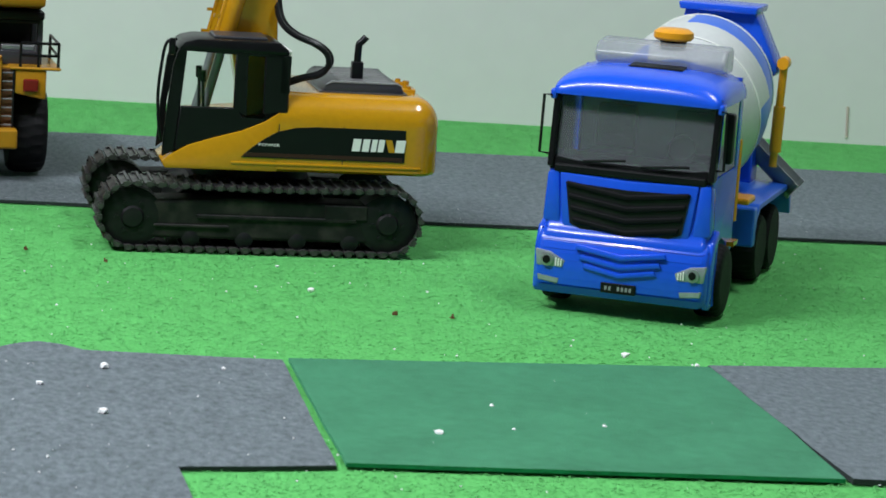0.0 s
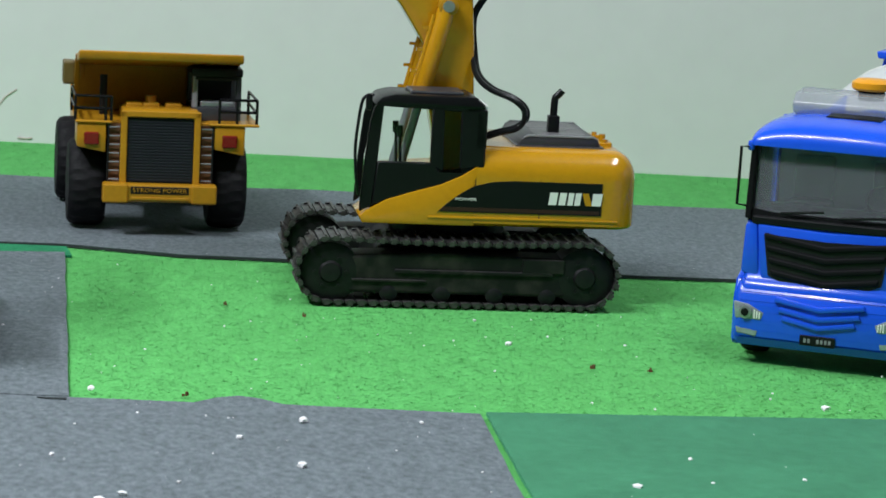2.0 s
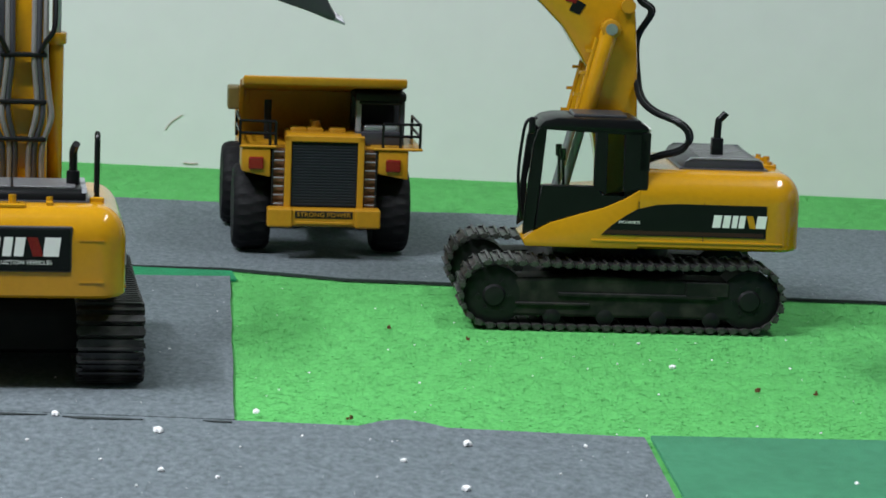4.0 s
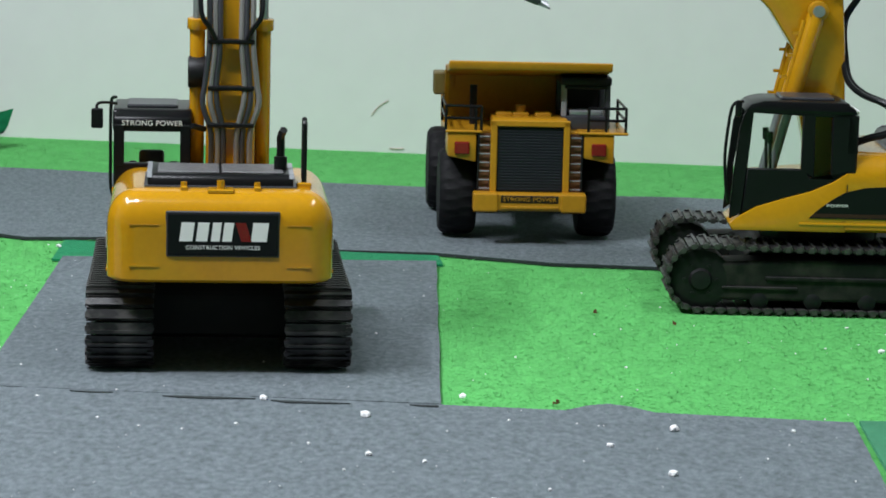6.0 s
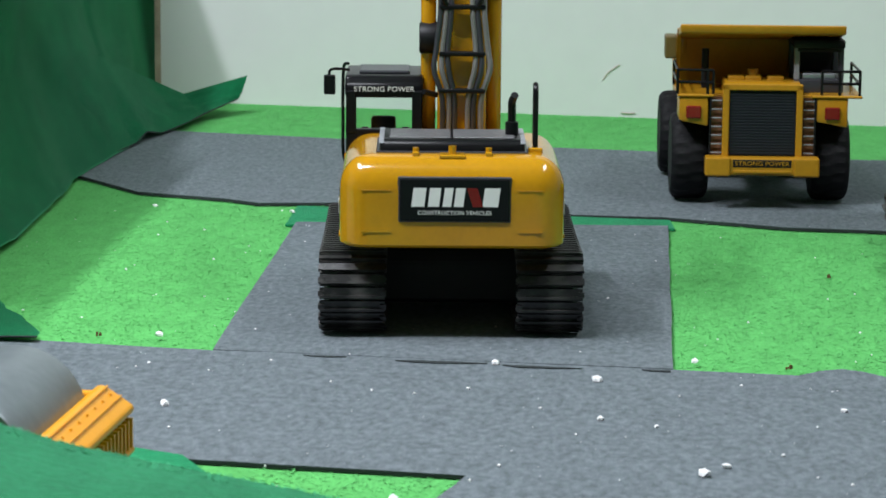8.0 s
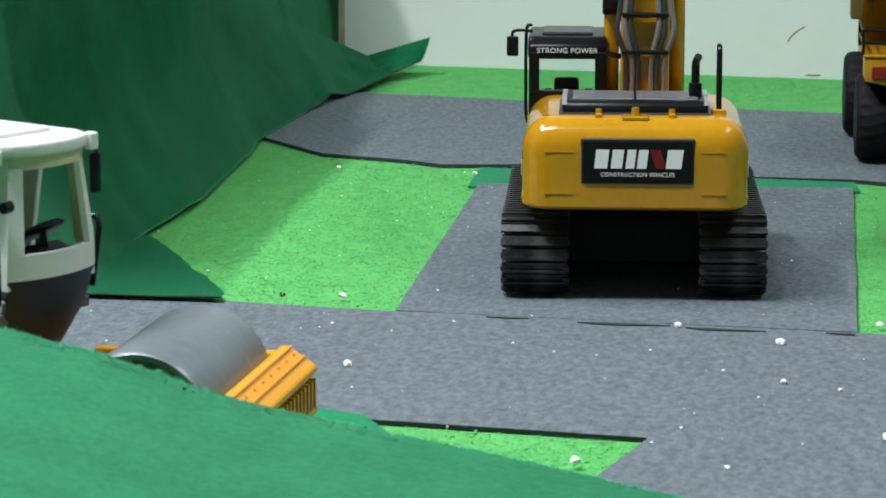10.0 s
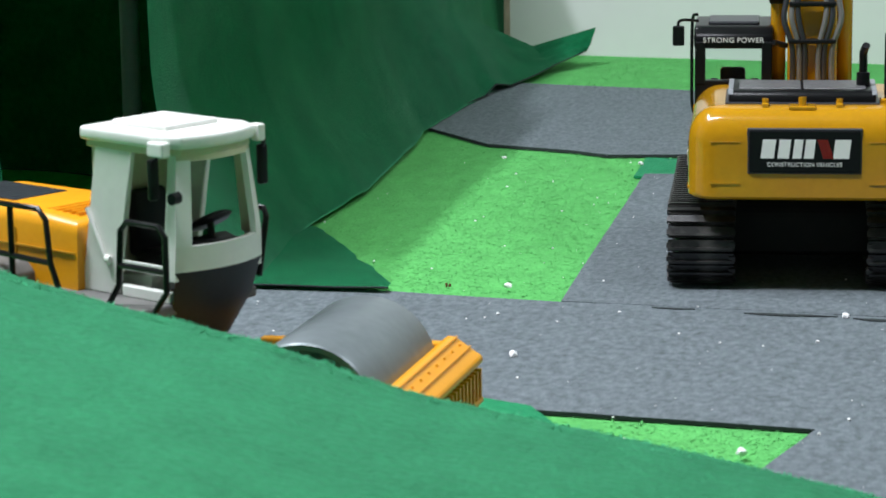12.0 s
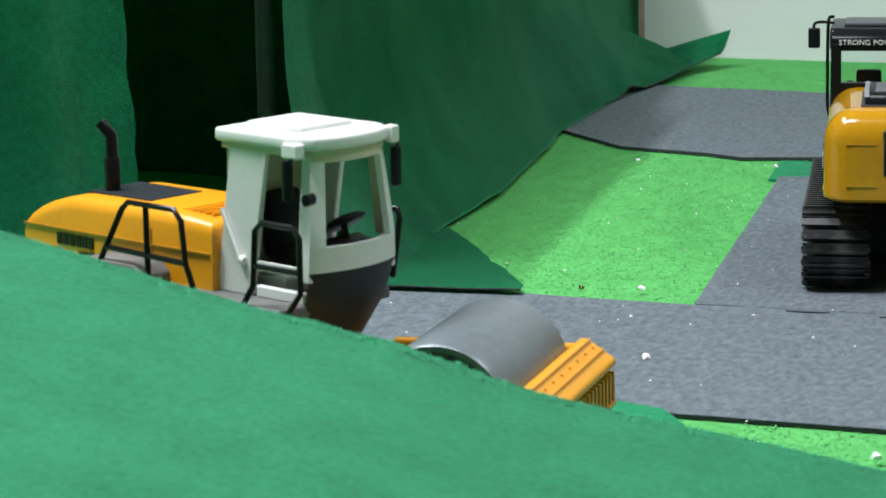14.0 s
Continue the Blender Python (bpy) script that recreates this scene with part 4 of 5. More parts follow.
    for s in (-1, 1):
        o = [(0.05, 0.13), (0.04, 0.2), (-0.055, 0.205), (-0.055, 0.13), (-0.042, 0.13), (-0.042, 0.193), (0.033, 0.193), (0.043, 0.13)]
        a, b = sorted((s * 0.0755, s * 0.0785))
        part("door_frame", prism(o, a, b, "y", 0.001, 1), BLUE, cab, smooth=True)
        part("door_pane", prism([(0.042, 0.131), (0.0325, 0.192), (-0.041, 0.192), (-0.041, 0.131)], s * 0.0765, s * 0.0775, "y"), GLASS if s < 0 else SCREEN, cab)
        part("pillar", prism([(0.06, 0.128), (0.05, 0.2), (0.04, 0.2), (0.046, 0.128)], s * 0.073, s * 0.079, "y", 0.0015, 2), BLACK, cab)
    part("cab_back", box(-0.056, -0.0505, -0.076, 0.076, 0.13, 0.21), BLUE, cab)
    rings = []
    for x, half, top in ((0.0575, 0.071, 0.1965), (0.0565, 0.0755, 0.2015), (0.0535, 0.0785, 0.2065), (0.048, 0.08, 0.2105), (0.039, 0.081, 0.214), (0.026, 0.0815, 0.2168), (0.008, 0.0815, 0.2185), (-0.045, 0.0815, 0.219), (-0.054, 0.081, 0.2165), (-0.058, 0.079, 0.21)):
        ring = [(x, -half, 0.1925)]
        for k in range(25):
            q = math.pi * (1 - k / 24)
            cq, sq = math.cos(q), math.sin(q)
            ring.append((x, half * math.copysign(abs(cq) ** 0.62, cq), 0.194 + (top - 0.194) * abs(sq) ** 0.75))
        ring.append((x, half, 0.1925))
        rings.append(ring)
    roof = part("roof", loft(rings), BLUE, cab, "rounded glossy blue cab roof", smooth=True)
    part("roof_hatch", prism([(0.016, 0.2155), (0.016, 0.219), (-0.006, 0.22), (-0.006, 0.216)], -0.02, 0.032, "y", 0.001, 1), BLACK, roof)
    vis = [(-0.008, 0.216), (-0.002, 0.226), (-0.014, 0.236), (-0.045, 0.238), (-0.045, 0.214)]
    part("air_deflector", prism(vis, -0.058, 0.068, "y", 0.004, 3), VISOR, t, "translucent grey plastic roof deflector", smooth=True)
    part("beacon", lathe([(0.239, 0.017), (0.241, 0.019), (0.246, 0.019), (0.249, 0.014)], (-0.045, 0.008, 0), "z", 28), ORANGE, t, "flat orange roof beacon", smooth=True)
    part("beacon_foot", lathe([(0.23, 0.012), (0.24, 0.013)], (-0.045, 0.008, 0), "z", 20), BLACK, t, smooth=True)
    # mirrors
    for s in (-1, 1):
        bm = pipe([(0.052, s * 0.078, 0.19), (0.06, s * 0.086, 0.191), (0.06, s * 0.087, 0.14), (0.052, s * 0.077, 0.138)], 0.0014, 6, 0)
        mir = part("mirror", bm, BLACK, t, "black mirror bracket", smooth=True)
        if s > 0:
            part("mirror_case", box(0.022, 0.034, 0.0795, 0.0885, 0.142, 0.187, 0.003, 2), BLACK, mir, "tall black mirror housing", smooth=True)
        part("mirror_arm", box(0.04, 0.055, min(s * 0.076, s * 0.082), max(s * 0.076, s * 0.082), 0.187, 0.196, 0.002), BLUE, mir)
    part("step", box(-0.05, -0.03, 0.07, 0.085, 0.06, 0.064), YELLOW, t)
    # rear frame and fenders
    for s in (-1, 1):
        a, b = sorted((s * 0.038, s * 0.086))
        f = [(-0.125, 0.045), (-0.135, 0.075), (-0.15, 0.083), (-0.31, 0.083), (-0.325, 0.073), (-0.33, 0.05), (-0.325, 0.05), (-0.315, 0.07), (-0.305, 0.077), (-0.155, 0.077), (-0.142, 0.07), (-0.132, 0.045)]
        part("fender", prism(f, a, b, "y", 0.001, 1), BLUE_LIGHT, t, "blue rear fender over the wheels", smooth=True)
        part("fender_front", box(-0.138, -0.124, a, b, 0.045, 0.082, 0.002), BLUE_LIGHT, t)
        part("ladder_rail", rod((-0.085, s * 0.072, 0.075), (-0.085, s * 0.072, 0.15), 0.0032), ORANGE, t, "yellow upright rail", smooth=True)
        part("side_step", box(-0.12, -0.085, min(s * 0.066, s * 0.086), max(s * 0.066, s * 0.086), 0.09, 0.096, 0.002), ORANGE, t)
    part("drum_support", prism([(-0.07, 0.06), (-0.1, 0.06), (-0.1, 0.13), (-0.07, 0.12)], -0.045, 0.045, "y", 0.002), BLUE, t)
    part("drum_support", prism([(-0.28, 0.06), (-0.31, 0.06), (-0.32, 0.15), (-0.28, 0.14)], -0.05, 0.05, "y", 0.002), BLUE, t)
    # drum, tilted up at the back, with a painted spiral
    prof = [(0.0, 0.03), (0.005, 0.048), (0.035, 0.064), (0.07, 0.0755), (0.11, 0.077), (0.15, 0.072), (0.2, 0.055), (0.225, 0.044), (0.23, 0.036)]
    bm = lathe(prof, (0, 0, 0), "x", 48)
    for f in bm.faces:
        c = f.calc_center_median()
        turn = (math.atan2(c.z, c.y) / math.tau) % 1
        k = (c.x / 0.16 + turn - 0.05) % 1
        f.material_index = 1 if k < 0.45 else 0
    drum = part("drum", bm, (DRUM_WHITE, BLUE_LIGHT), t, "white mixing drum with blue spiral bands", smooth=True, at=pose(-0.075, 0.004, 0.146, 0, -13, 180))
    for x in (0.07, 0.15):
        rr = 0.0763 if x < 0.1 else 0.0728
        part("drum_band", lathe([(x - 0.0012, rr), (x + 0.0012, rr)], (0, 0, 0), "x", 48), WHITE, drum)
    # hopper and chute at the back
    hop = [(-0.034, 0.252), (0.038, 0.252), (0.052, 0.225), (0.068, 0.195), (0.06, 0.186), (0.034, 0.215), (-0.04, 0.215)]
    part("hopper", prism(hop, -0.325, -0.285, "x", 0.003), BLUE, t, "blue rear loading hopper", smooth=True)
    part("hopper_rim", prism([(-0.038, 0.248), (0.042, 0.248), (0.043, 0.255), (-0.04, 0.255)], -0.335, -0.275, "x", 0.0015), BLUE, t, smooth=True)
    bm = rod((-0.29, 0.070, 0.10), (-0.29, 0.073, 0.203), 0.0042)
    rod((-0.29, 0.071, 0.115), (-0.29, 0.072, 0.16), 0.0062, bm=bm)
    rod((-0.296, 0.073, 0.203), (-0.28, 0.073, 0.203), 0.0062, bm=bm)
    part("chute_post", bm, ORANGE, t, "orange-yellow chute lift post", smooth=True)
    top, end = Vector((-0.315, 0.046, 0.125)), Vector((-0.315, 0.096, 0.084))
    along_c = (end - top).normalized()
    up_c = Vector((0, -along_c.z, along_c.y))
    outer, inner = [], []
    for k in range(13):
        q = math.pi * k / 12
        d = Vector((math.cos(q), 0, 0)) - up_c * math.sin(q)
        outer.append(d * 0.019)
        inner.append(d * 0.0168)
    section = outer + inner[::-1]
    ch = part("chute", loft([[tuple(top + d) for d in section], [tuple(end + d) for d in section]]), GREY, t, "grey metal discharge chute", smooth=True)
    lip = [d * 1.12 for d in outer] + [d * 0.98 for d in inner[::-1]]
    part("chute_lip", loft([[tuple(end - along_c * 0.003 + d) for d in lip], [tuple(end + along_c * 0.002 + d) for d in lip]]), STEEL, ch, "bright rolled lip", smooth=True)
    return t


GRILLE_BLACK = material("grille_black", (0.006, 0.006, 0.007), 0.6, vary=0.2, scale=60, spec=0.1)
DRUM_WHITE = material("off_white_paint", (0.55, 0.57, 0.56), 0.35, vary=0.06, scale=20)
LENS = material("clear_lens", (0.30, 0.34, 0.36), 0.1, 0.3, vary=0.2, scale=200)
SCREEN = material("tinted_screen", (0.05, 0.058, 0.07), 0.07, vary=0.25, scale=25, coat=0.5)
VISOR = material("grey_translucent_plastic", (0.36, 0.38, 0.39), 0.2, vary=0.08, scale=40)
VISOR.node_tree.nodes["Principled BSDF"].inputs["Alpha"].default_value = 0.52
mixer_truck(pose(0.736, 2.426, 0.0, 0, 0, 241) @ Matrix.Diagonal((1, 0.96, 1.012, 1)))


# ---- road roller ----
def roller(m_body, m_drum):
    t = thing("road_roller", "orange-yellow toy road roller with white cab behind a felt mound", "toy roller", m_body)
    inv = m_body.inverted() @ m_drum
    # front frame and drum, steered aside
    f = part("front_frame", box(-0.092, -0.055, -0.055, 0.07, 0.03, 0.06, 0.003), ORANGE, t, "orange front frame around the drum", at=inv)
    part("frame_side", prism([(-0.08, 0.025), (0.055, 0.025), (0.055, 0.04), (-0.08, 0.045)], -0.085, -0.077, "y", 0.002), ORANGE, f)
    part("frame_side", prism([(-0.08, 0.035), (0.055, 0.035), (0.06, 0.05), (0.05, 0.064), (-0.08, 0.062)], 0.083, 0.092, "y", 0.002), ORANGE, f)
    beam = [(0.046, 0.03), (0.046, 0.0625), (0.05, 0.0675), (0.055, 0.0675), (0.0745, 0.0545), (0.0745, 0.05), (0.068, 0.047), (0.068, 0.03)]
    part("front_beam", prism(beam, -0.092, 0.092, "y", 0.002), ORANGE, f, "thick orange front crossbeam")
    tilt = math.degrees(math.atan2(0.013, 0.0195))
    for x, z in ((0.0568, 0.0672), (0.066, 0.0611)):
        part("beam_groove", box(-0.0006, 0.0006, -0.089, 0.089, -0.0003, 0.0007), ORANGE, f, at=pose(x, 0, z, 0, tilt, 0))
    for k in range(9):
        part("bolt", rod((0.061, -0.08 + 0.02 * k, 0.0628), (0.0614, -0.08 + 0.02 * k, 0.0646), 0.0009, seg=8), ORANGE, f)
    part("beam_foot", box(0.066, 0.074, -0.094, 0.094, 0.022, 0.026, 0.001, 1), ORANGE, f)
    for k in range(20):
        y = -0.09 + k * 0.18 / 19
        part("beam_slat", box(0.066, 0.0735, y - 0.0014, y + 0.0014, 0.026, 0.046), ORANGE, f)
    drum = part("drum", lathe([(-0.05, 0.042), (-0.064, 0.0425), (-0.065, 0.0465), (-0.063, 0.048), (0.079, 0.048), (0.081, 0.0455), (0.08, 0.038), (0.06, 0.037)], (-0.002, 0, 0.0475), "y", 64), DRUM, f, "smooth grey steel roller drum", smooth=True)
    part("drum_plate", lathe([(-0.05, 0.0425), (-0.049, 0.0425)], (-0.002, 0, 0.0475), "y", 32), BLACK_MATT, drum)
    part("drum_hub", lathe([(-0.066, 0.006), (-0.064, 0.013), (-0.049, 0.015)], (0, 0, 0.0475), "y", 24), BLACK_MATT, drum, smooth=True)
    part("joint", rod((-0.075, 0, 0.045), (-0.115, 0, 0.045), 0.018), BLACK_MATT, f)
    # rear body
    part("lower_body", box(-0.23, 0.005, -0.04, 0.03, 0.035, 0.08, 0.004), BLACK_MATT, t)
    for s in (-1, 1):
        tyre_part(t, -0.13, s * 0.066, 0.05, 0.04, s, ORANGE, 20)
    hoodo = [(-0.052, 0.085), (-0.05, 0.15), (-0.1, 0.153), (-0.2, 0.152), (-0.232, 0.143), (-0.247, 0.134), (-0.25, 0.1), (-0.235, 0.085)]
    bm = prism(hoodo, -0.044, 0.044, "y", 0.0)
    es = [e for e in bm.edges if all(abs(abs(v.co.y) - 0.044) < 1e-5 and v.co.z > 0.125 for v in e.verts)]
    bmesh.ops.bevel(bm, geom=es, offset=0.009, segments=3, profile=0.5, affect="EDGES")
    hood = part("engine_hood", bm, ORANGE, t, "orange engine hood with dark grille and marks", smooth=True)
    grille = part("hood_grille", box(-0.2, -0.135, -0.024, 0.024, 0.1505, 0.1532), SLATE, hood)
    for k in range(9):
        x = -0.199 + k * 0.0071
        part("slat", box(x, x + 0.004, -0.023, 0.023, 0.153, 0.1535), DARK_GREY, grille)
    for k in range(5):
        part("vent_row", box(-0.094 + 0.007 * k, -0.091 + 0.007 * k, -0.03, 0.03, 0.151, 0.1532), ORANGE, hood)
    part("hood_crease", box(-0.248, -0.053, -0.0452, -0.0438, 0.128, 0.1292), YELLOW_DULL, hood)
    part("hood_seam", box(-0.112, -0.111, -0.0448, -0.0436, 0.088, 0.14), YELLOW_DULL, hood)
    for k in range(6):
        x = -0.212 + 0.0068 * k
        part("mark", box(x, x + 0.0052, -0.0449, -0.0436, 0.1175, 0.1255), BLACK, hood)
    part("mark", box(-0.189, -0.166, -0.0449, -0.0436, 0.1125, 0.1145), BLACK, hood)
    bm = rod((-0.188, -0.012, 0.147), (-0.188, -0.012, 0.177), 0.0056, bevel=0.0008)
    pipe([(-0.188, -0.012, 0.176), (-0.188, -0.012, 0.192), (-0.195, -0.016, 0.201)], 0.0044, 10, 0, bm=bm)
    part("exhaust_pipe", bm, BLACK, t, "angled black exhaust pipe", smooth=True)
    deck = part("side_deck", box(-0.165, 0.03, -0.07, 0.042, 0.096, 0.104, 0.002), DECK, t, "grey side platform")
    part("side_tank", prism([(-0.15, 0.104), (-0.09, 0.104), (-0.09, 0.113), (-0.098, 0.12), (-0.15, 0.12)], -0.073, -0.046, "y", 0.002), DECK, t, smooth=True)

    def rail(pts):
        part("hand_rail", pipe(pts, 0.0021, 8, 0), BLACK, t, "black tubular hand rail", smooth=True)

    rail([(-0.147, -0.07, 0.1), (-0.11, -0.07, 0.157), (-0.104, -0.07, 0.162), (-0.058, -0.07, 0.162), (-0.051, -0.07, 0.155), (-0.048, -0.07, 0.127), (-0.036, -0.07, 0.1)])
    rail([(-0.128, -0.07, 0.129), (-0.048, -0.07, 0.127)])
    rail([(-0.086, -0.07, 0.161), (-0.086, -0.07, 0.108)])
    rail([(-0.008, -0.06, 0.098), (0.006, -0.06, 0.118), (0.009, -0.06, 0.154), (0.015, -0.06, 0.16), (0.044, -0.06, 0.16), (0.05, -0.06, 0.154), (0.05, -0.06, 0.118), (0.034, -0.06, 0.098)])
    rail([(0.008, -0.06, 0.131), (0.05, -0.06, 0.131)])
    rail([(0.03, 0.044, 0.11), (0.034, 0.048, 0.15), (0.03, 0.05, 0.155), (0.018, 0.05, 0.155)])
    # cab
    w = 0.047
    cab = part("cab", prism([(-0.05, 0.104), (-0.005, 0.104), (-0.005, 0.116), (-0.05, 0.114)], -w + 0.02, w - 0.02, "y", 0.002), WHITE, t, "white cab with open windows", smooth=True, at=Matrix.Diagonal((0.8, 0.8, 0.998, 1)))
    part("front_bracket", box(-0.01, 0.014, -0.02, 0.012, 0.05, 0.084, 0.003), ORANGE, t, "orange bracket under the cab")

    def face(f, z, inset=0.0):
        """The bowed front of the cab at a share f of its half width and a height z."""
        half = along(z, [(0.072, 0.034), (0.1, 0.045), (0.126, 0.0495), (0.145, 0.0485), (0.206, 0.0405)]) - inset
        edge = along(z, [(0.072, 0.02), (0.1, 0.037), (0.126, 0.0465), (0.145, 0.0475), (0.206, 0.042)]) - inset
        return edge + 0.012 * (1 - f * f), half * f, z

    def shell(name, f0, f1, z0, z1, deep, mat, label=""):
        bm = bmesh.new()
        nu, nv = 14, 8
        grids = [[[bm.verts.new(face(f0 + (f1 - f0) * i / nu, z0 + (z1 - z0) * j / nv, d)) for j in range(nv + 1)] for i in range(nu + 1)] for d in (0.0, deep)]
        for g in grids:
            for i in range(nu):
                for j in range(nv):
                    bm.faces.new((g[i][j], g[i + 1][j], g[i + 1][j + 1], g[i][j + 1]))
        rim = [(i, 0) for i in range(nu)] + [(nu, j) for j in range(nv)] + [(i, nv) for i in range(nu, 0, -1)] + [(0, j) for j in range(nv, 0, -1)]
        for p, q in zip(rim, rim[1:] + rim[:1]):
            bm.faces.new((grids[0][p[0]][p[1]], grids[0][q[0]][q[1]], grids[1][q[0]][q[1]], grids[1][p[0]][p[1]]))
        return part(name, bm, mat, cab, label, smooth=True)

    shell("lower_front", -1, 1, 0.074, 0.1262, 0.02, SLATE, "dark slate grey rounded cab front")
    shell("front_sill", -1, 1, 0.126, 0.1425, 0.005, WHITE)
    shell("front_header", -1, 1, 0.197, 0.205, 0.005, CREAM)
    for f0, f1 in ((-1, -0.74), (0.8, 1)):
        shell("front_pillar", f0, f1, 0.1425, 0.198, 0.004, WHITE)
    for s in (-1, 1):
        a, b = sorted((s * w, s * (w - 0.006)))
        bm = prism([(-0.068, 0.104), (-0.026, 0.104), (-0.003, 0.205), (-0.046, 0.205)], a, b, "y", 0.001, 1)
        part("rear_panel", bm, WHITE, cab, smooth=True)
        side = []
        for z in (0.12, 0.126, 0.1425, 0.17, 0.204):
            x, y, _ = face(s, max(z, 0.126))
            d = along(z, [(0.108, 0.006), (0.1425, 0.014), (0.204, 0.009)])
            side.append([(x - d, y, z), (x - 0.0005, y, z), (x - 0.0005, y - s * 0.006, z), (x - d, y - s * 0.006, z)])
        part("side_pillar", loft(side), WHITE, cab, smooth=True)
        inner = [[(p[0][0] + 0.001, p[2][1] - s * 0.0002, p[0][2]), (p[1][0], p[2][1] - s * 0.0002, p[0][2]), (p[1][0], p[2][1] - s * 0.004, p[0][2]), (p[0][0] + 0.001, p[2][1] - s * 0.004, p[0][2])] for p in side[2:]]
        part("inner_pillar", loft(inner), CREAM, cab)
        part("side_sill", prism([(-0.02, 0.104), (0.036, 0.104), (0.036, 0.112), (-0.02, 0.112)], a, b, "y", 0.001, 1), WHITE, cab)
        part("mid_rail", box(-0.02, 0.04, min(s * (w - 0.004), s * (w - 0.001)), max(s * (w - 0.004), s * (w - 0.001)), 0.122, 0.128), WHITE, cab)
    part("rear_wall", box(-0.053, -0.047, -w + 0.003, w - 0.003, 0.104, 0.205), CREAM, cab)
    ro = [(-0.062, -0.05), (-0.062, 0.05), (0.03, 0.052), (0.05, 0.042), (0.058, 0.02), (0.06, 0.0), (0.058, -0.02), (0.05, -0.042), (0.03, -0.052)]
    roof = part("roof", prism(ro, 0.2055, 0.2145, "z", 0.0028, 3), WHITE, cab, "white overhanging cab roof", smooth=True)
    part("roof_panel", box(-0.045, 0.02, -0.03, 0.03, 0.2135, 0.218, 0.002), WHITE, roof, smooth=True)
    part("roof_skirt", prism([(p[0] * 0.92, p[1] * 0.94) for p in ro], 0.201, 0.206, "z", 0.001, 1), CREAM, roof)
    part("roof_lamp", box(0.024, 0.042, -0.056, -0.046, 0.2005, 0.2105, 0.0015), WHITE, roof)
    part("roof_lamp", box(0.044, 0.054, 0.042, 0.05, 0.203, 0.2145, 0.0015), WHITE, roof)
    for y, x in ((-0.056, 0.031), (0.053, 0.046)):
        bm = box(x - 0.003, x + 0.003, y - 0.0045, y + 0.0045, 0.173, 0.2, 0.0018)
        rod((x, y, 0.196), (x + 0.006, y * 0.95, 0.204), 0.0015, seg=6, bm=bm)
        part("mirror", bm, BLACK, cab, "long black side mirror", smooth=True)
    bm = rod((-0.035, -0.0495, 0.128), (-0.0555, -0.0495, 0.16), 0.002)
    rod((-0.035, -0.0495, 0.128), (-0.03, -0.0495, 0.1275), 0.0028, bm=bm)
    part("grab_bar", bm, WHITE, cab, smooth=True)
    bm = box(-0.035, -0.005, -0.018, 0.018, 0.105, 0.13, 0.004)
    box(-0.042, -0.03, -0.018, 0.018, 0.125, 0.17, 0.004, bm=bm)
    part("seat", bm, BLACK_MATT, cab, smooth=True)
    part("dashboard", prism([(0.026, 0.112), (0.05, 0.112), (0.05, 0.141), (0.03, 0.145)], -0.024, 0.024, "y", 0.003), BLACK_MATT, cab, smooth=True)
    bm = rod((0.04, 0.0, 0.14), (0.037, 0.0, 0.154), 0.003, seg=8)
    wheel = lathe([(-0.002, 0.016), (0.0, 0.019), (0.002, 0.016)], (0, 0, 0), "z", 24)
    wheel.transform(pose(0.037, 0, 0.154, 0, -24, 0))
    me = bpy.data.meshes.new("tmp")
    wheel.to_mesh(me)
    wheel.free()
    bm.from_mesh(me)
    bpy.data.meshes.remove(me)
    part("steering_wheel", bm, BLACK, cab, smooth=True)
    for y in (-0.047,):
        part("knob", rod((0.052, y - 0.01, 0.1755), (0.05, y, 0.1755), 0.004), BLACK, cab, smooth=True)
    return t


SLATE = material("slate_plastic", (0.02, 0.026, 0.033), 0.5, vary=0.15, scale=40, spec=0.3)
DECK = material("dusty_grey_plastic", (0.12, 0.118, 0.112), 0.6, vary=0.25, scale=40, dirt=(0.2, 0.19, 0.17), dirt_amount=0.4)
DRUM = material("drum_steel", (0.195, 0.225, 0.235), 0.36, 0.35, vary=0.14, scale=15)
roller(pose(-0.5115, 1.764, 0.003, 0, 0, -30), pose(-0.398, 1.727, 0.002, 0, 0, -4))


# ---- green felt drapes and mound ----
def cloth(name, fn, nu, nv, mat, label, thick=0.003, kind="", category="drape", hem=True):
    """A sheet of felt: fn(u, v) gives its surface."""
    bm = bmesh.new()
    vs = [[bm.verts.new(fn(i / nu, j / nv)) for j in range(nv + 1)] for i in range(nu + 1)]
    for i in range(nu):
        for j in range(nv):
            bm.faces.new((vs[i][j], vs[i + 1][j], vs[i + 1][j + 1], vs[i][j + 1]))
    bmesh.ops.solidify(bm, geom=bm.faces[:], thickness=thick)
    root = thing(name, label, category, kind=kind)
    part("cloth", bm, mat, root, smooth=True)
    if hem:
        part("hem", pipe([fn(i / nu, 0.0) for i in range(nu + 1)], 0.0009, 6, 0), FELT_EDGE if hem is True else hem, root, "cut lower edge of the felt")
    return root


FOOT = [(2.26, -0.592), (2.544, -0.606), (2.717, -0.592), (3.03, -0.605), (3.11, -0.612), (3.43, -0.588), (3.6, -0.60), (3.74, -0.645), (4.1, -0.655)]


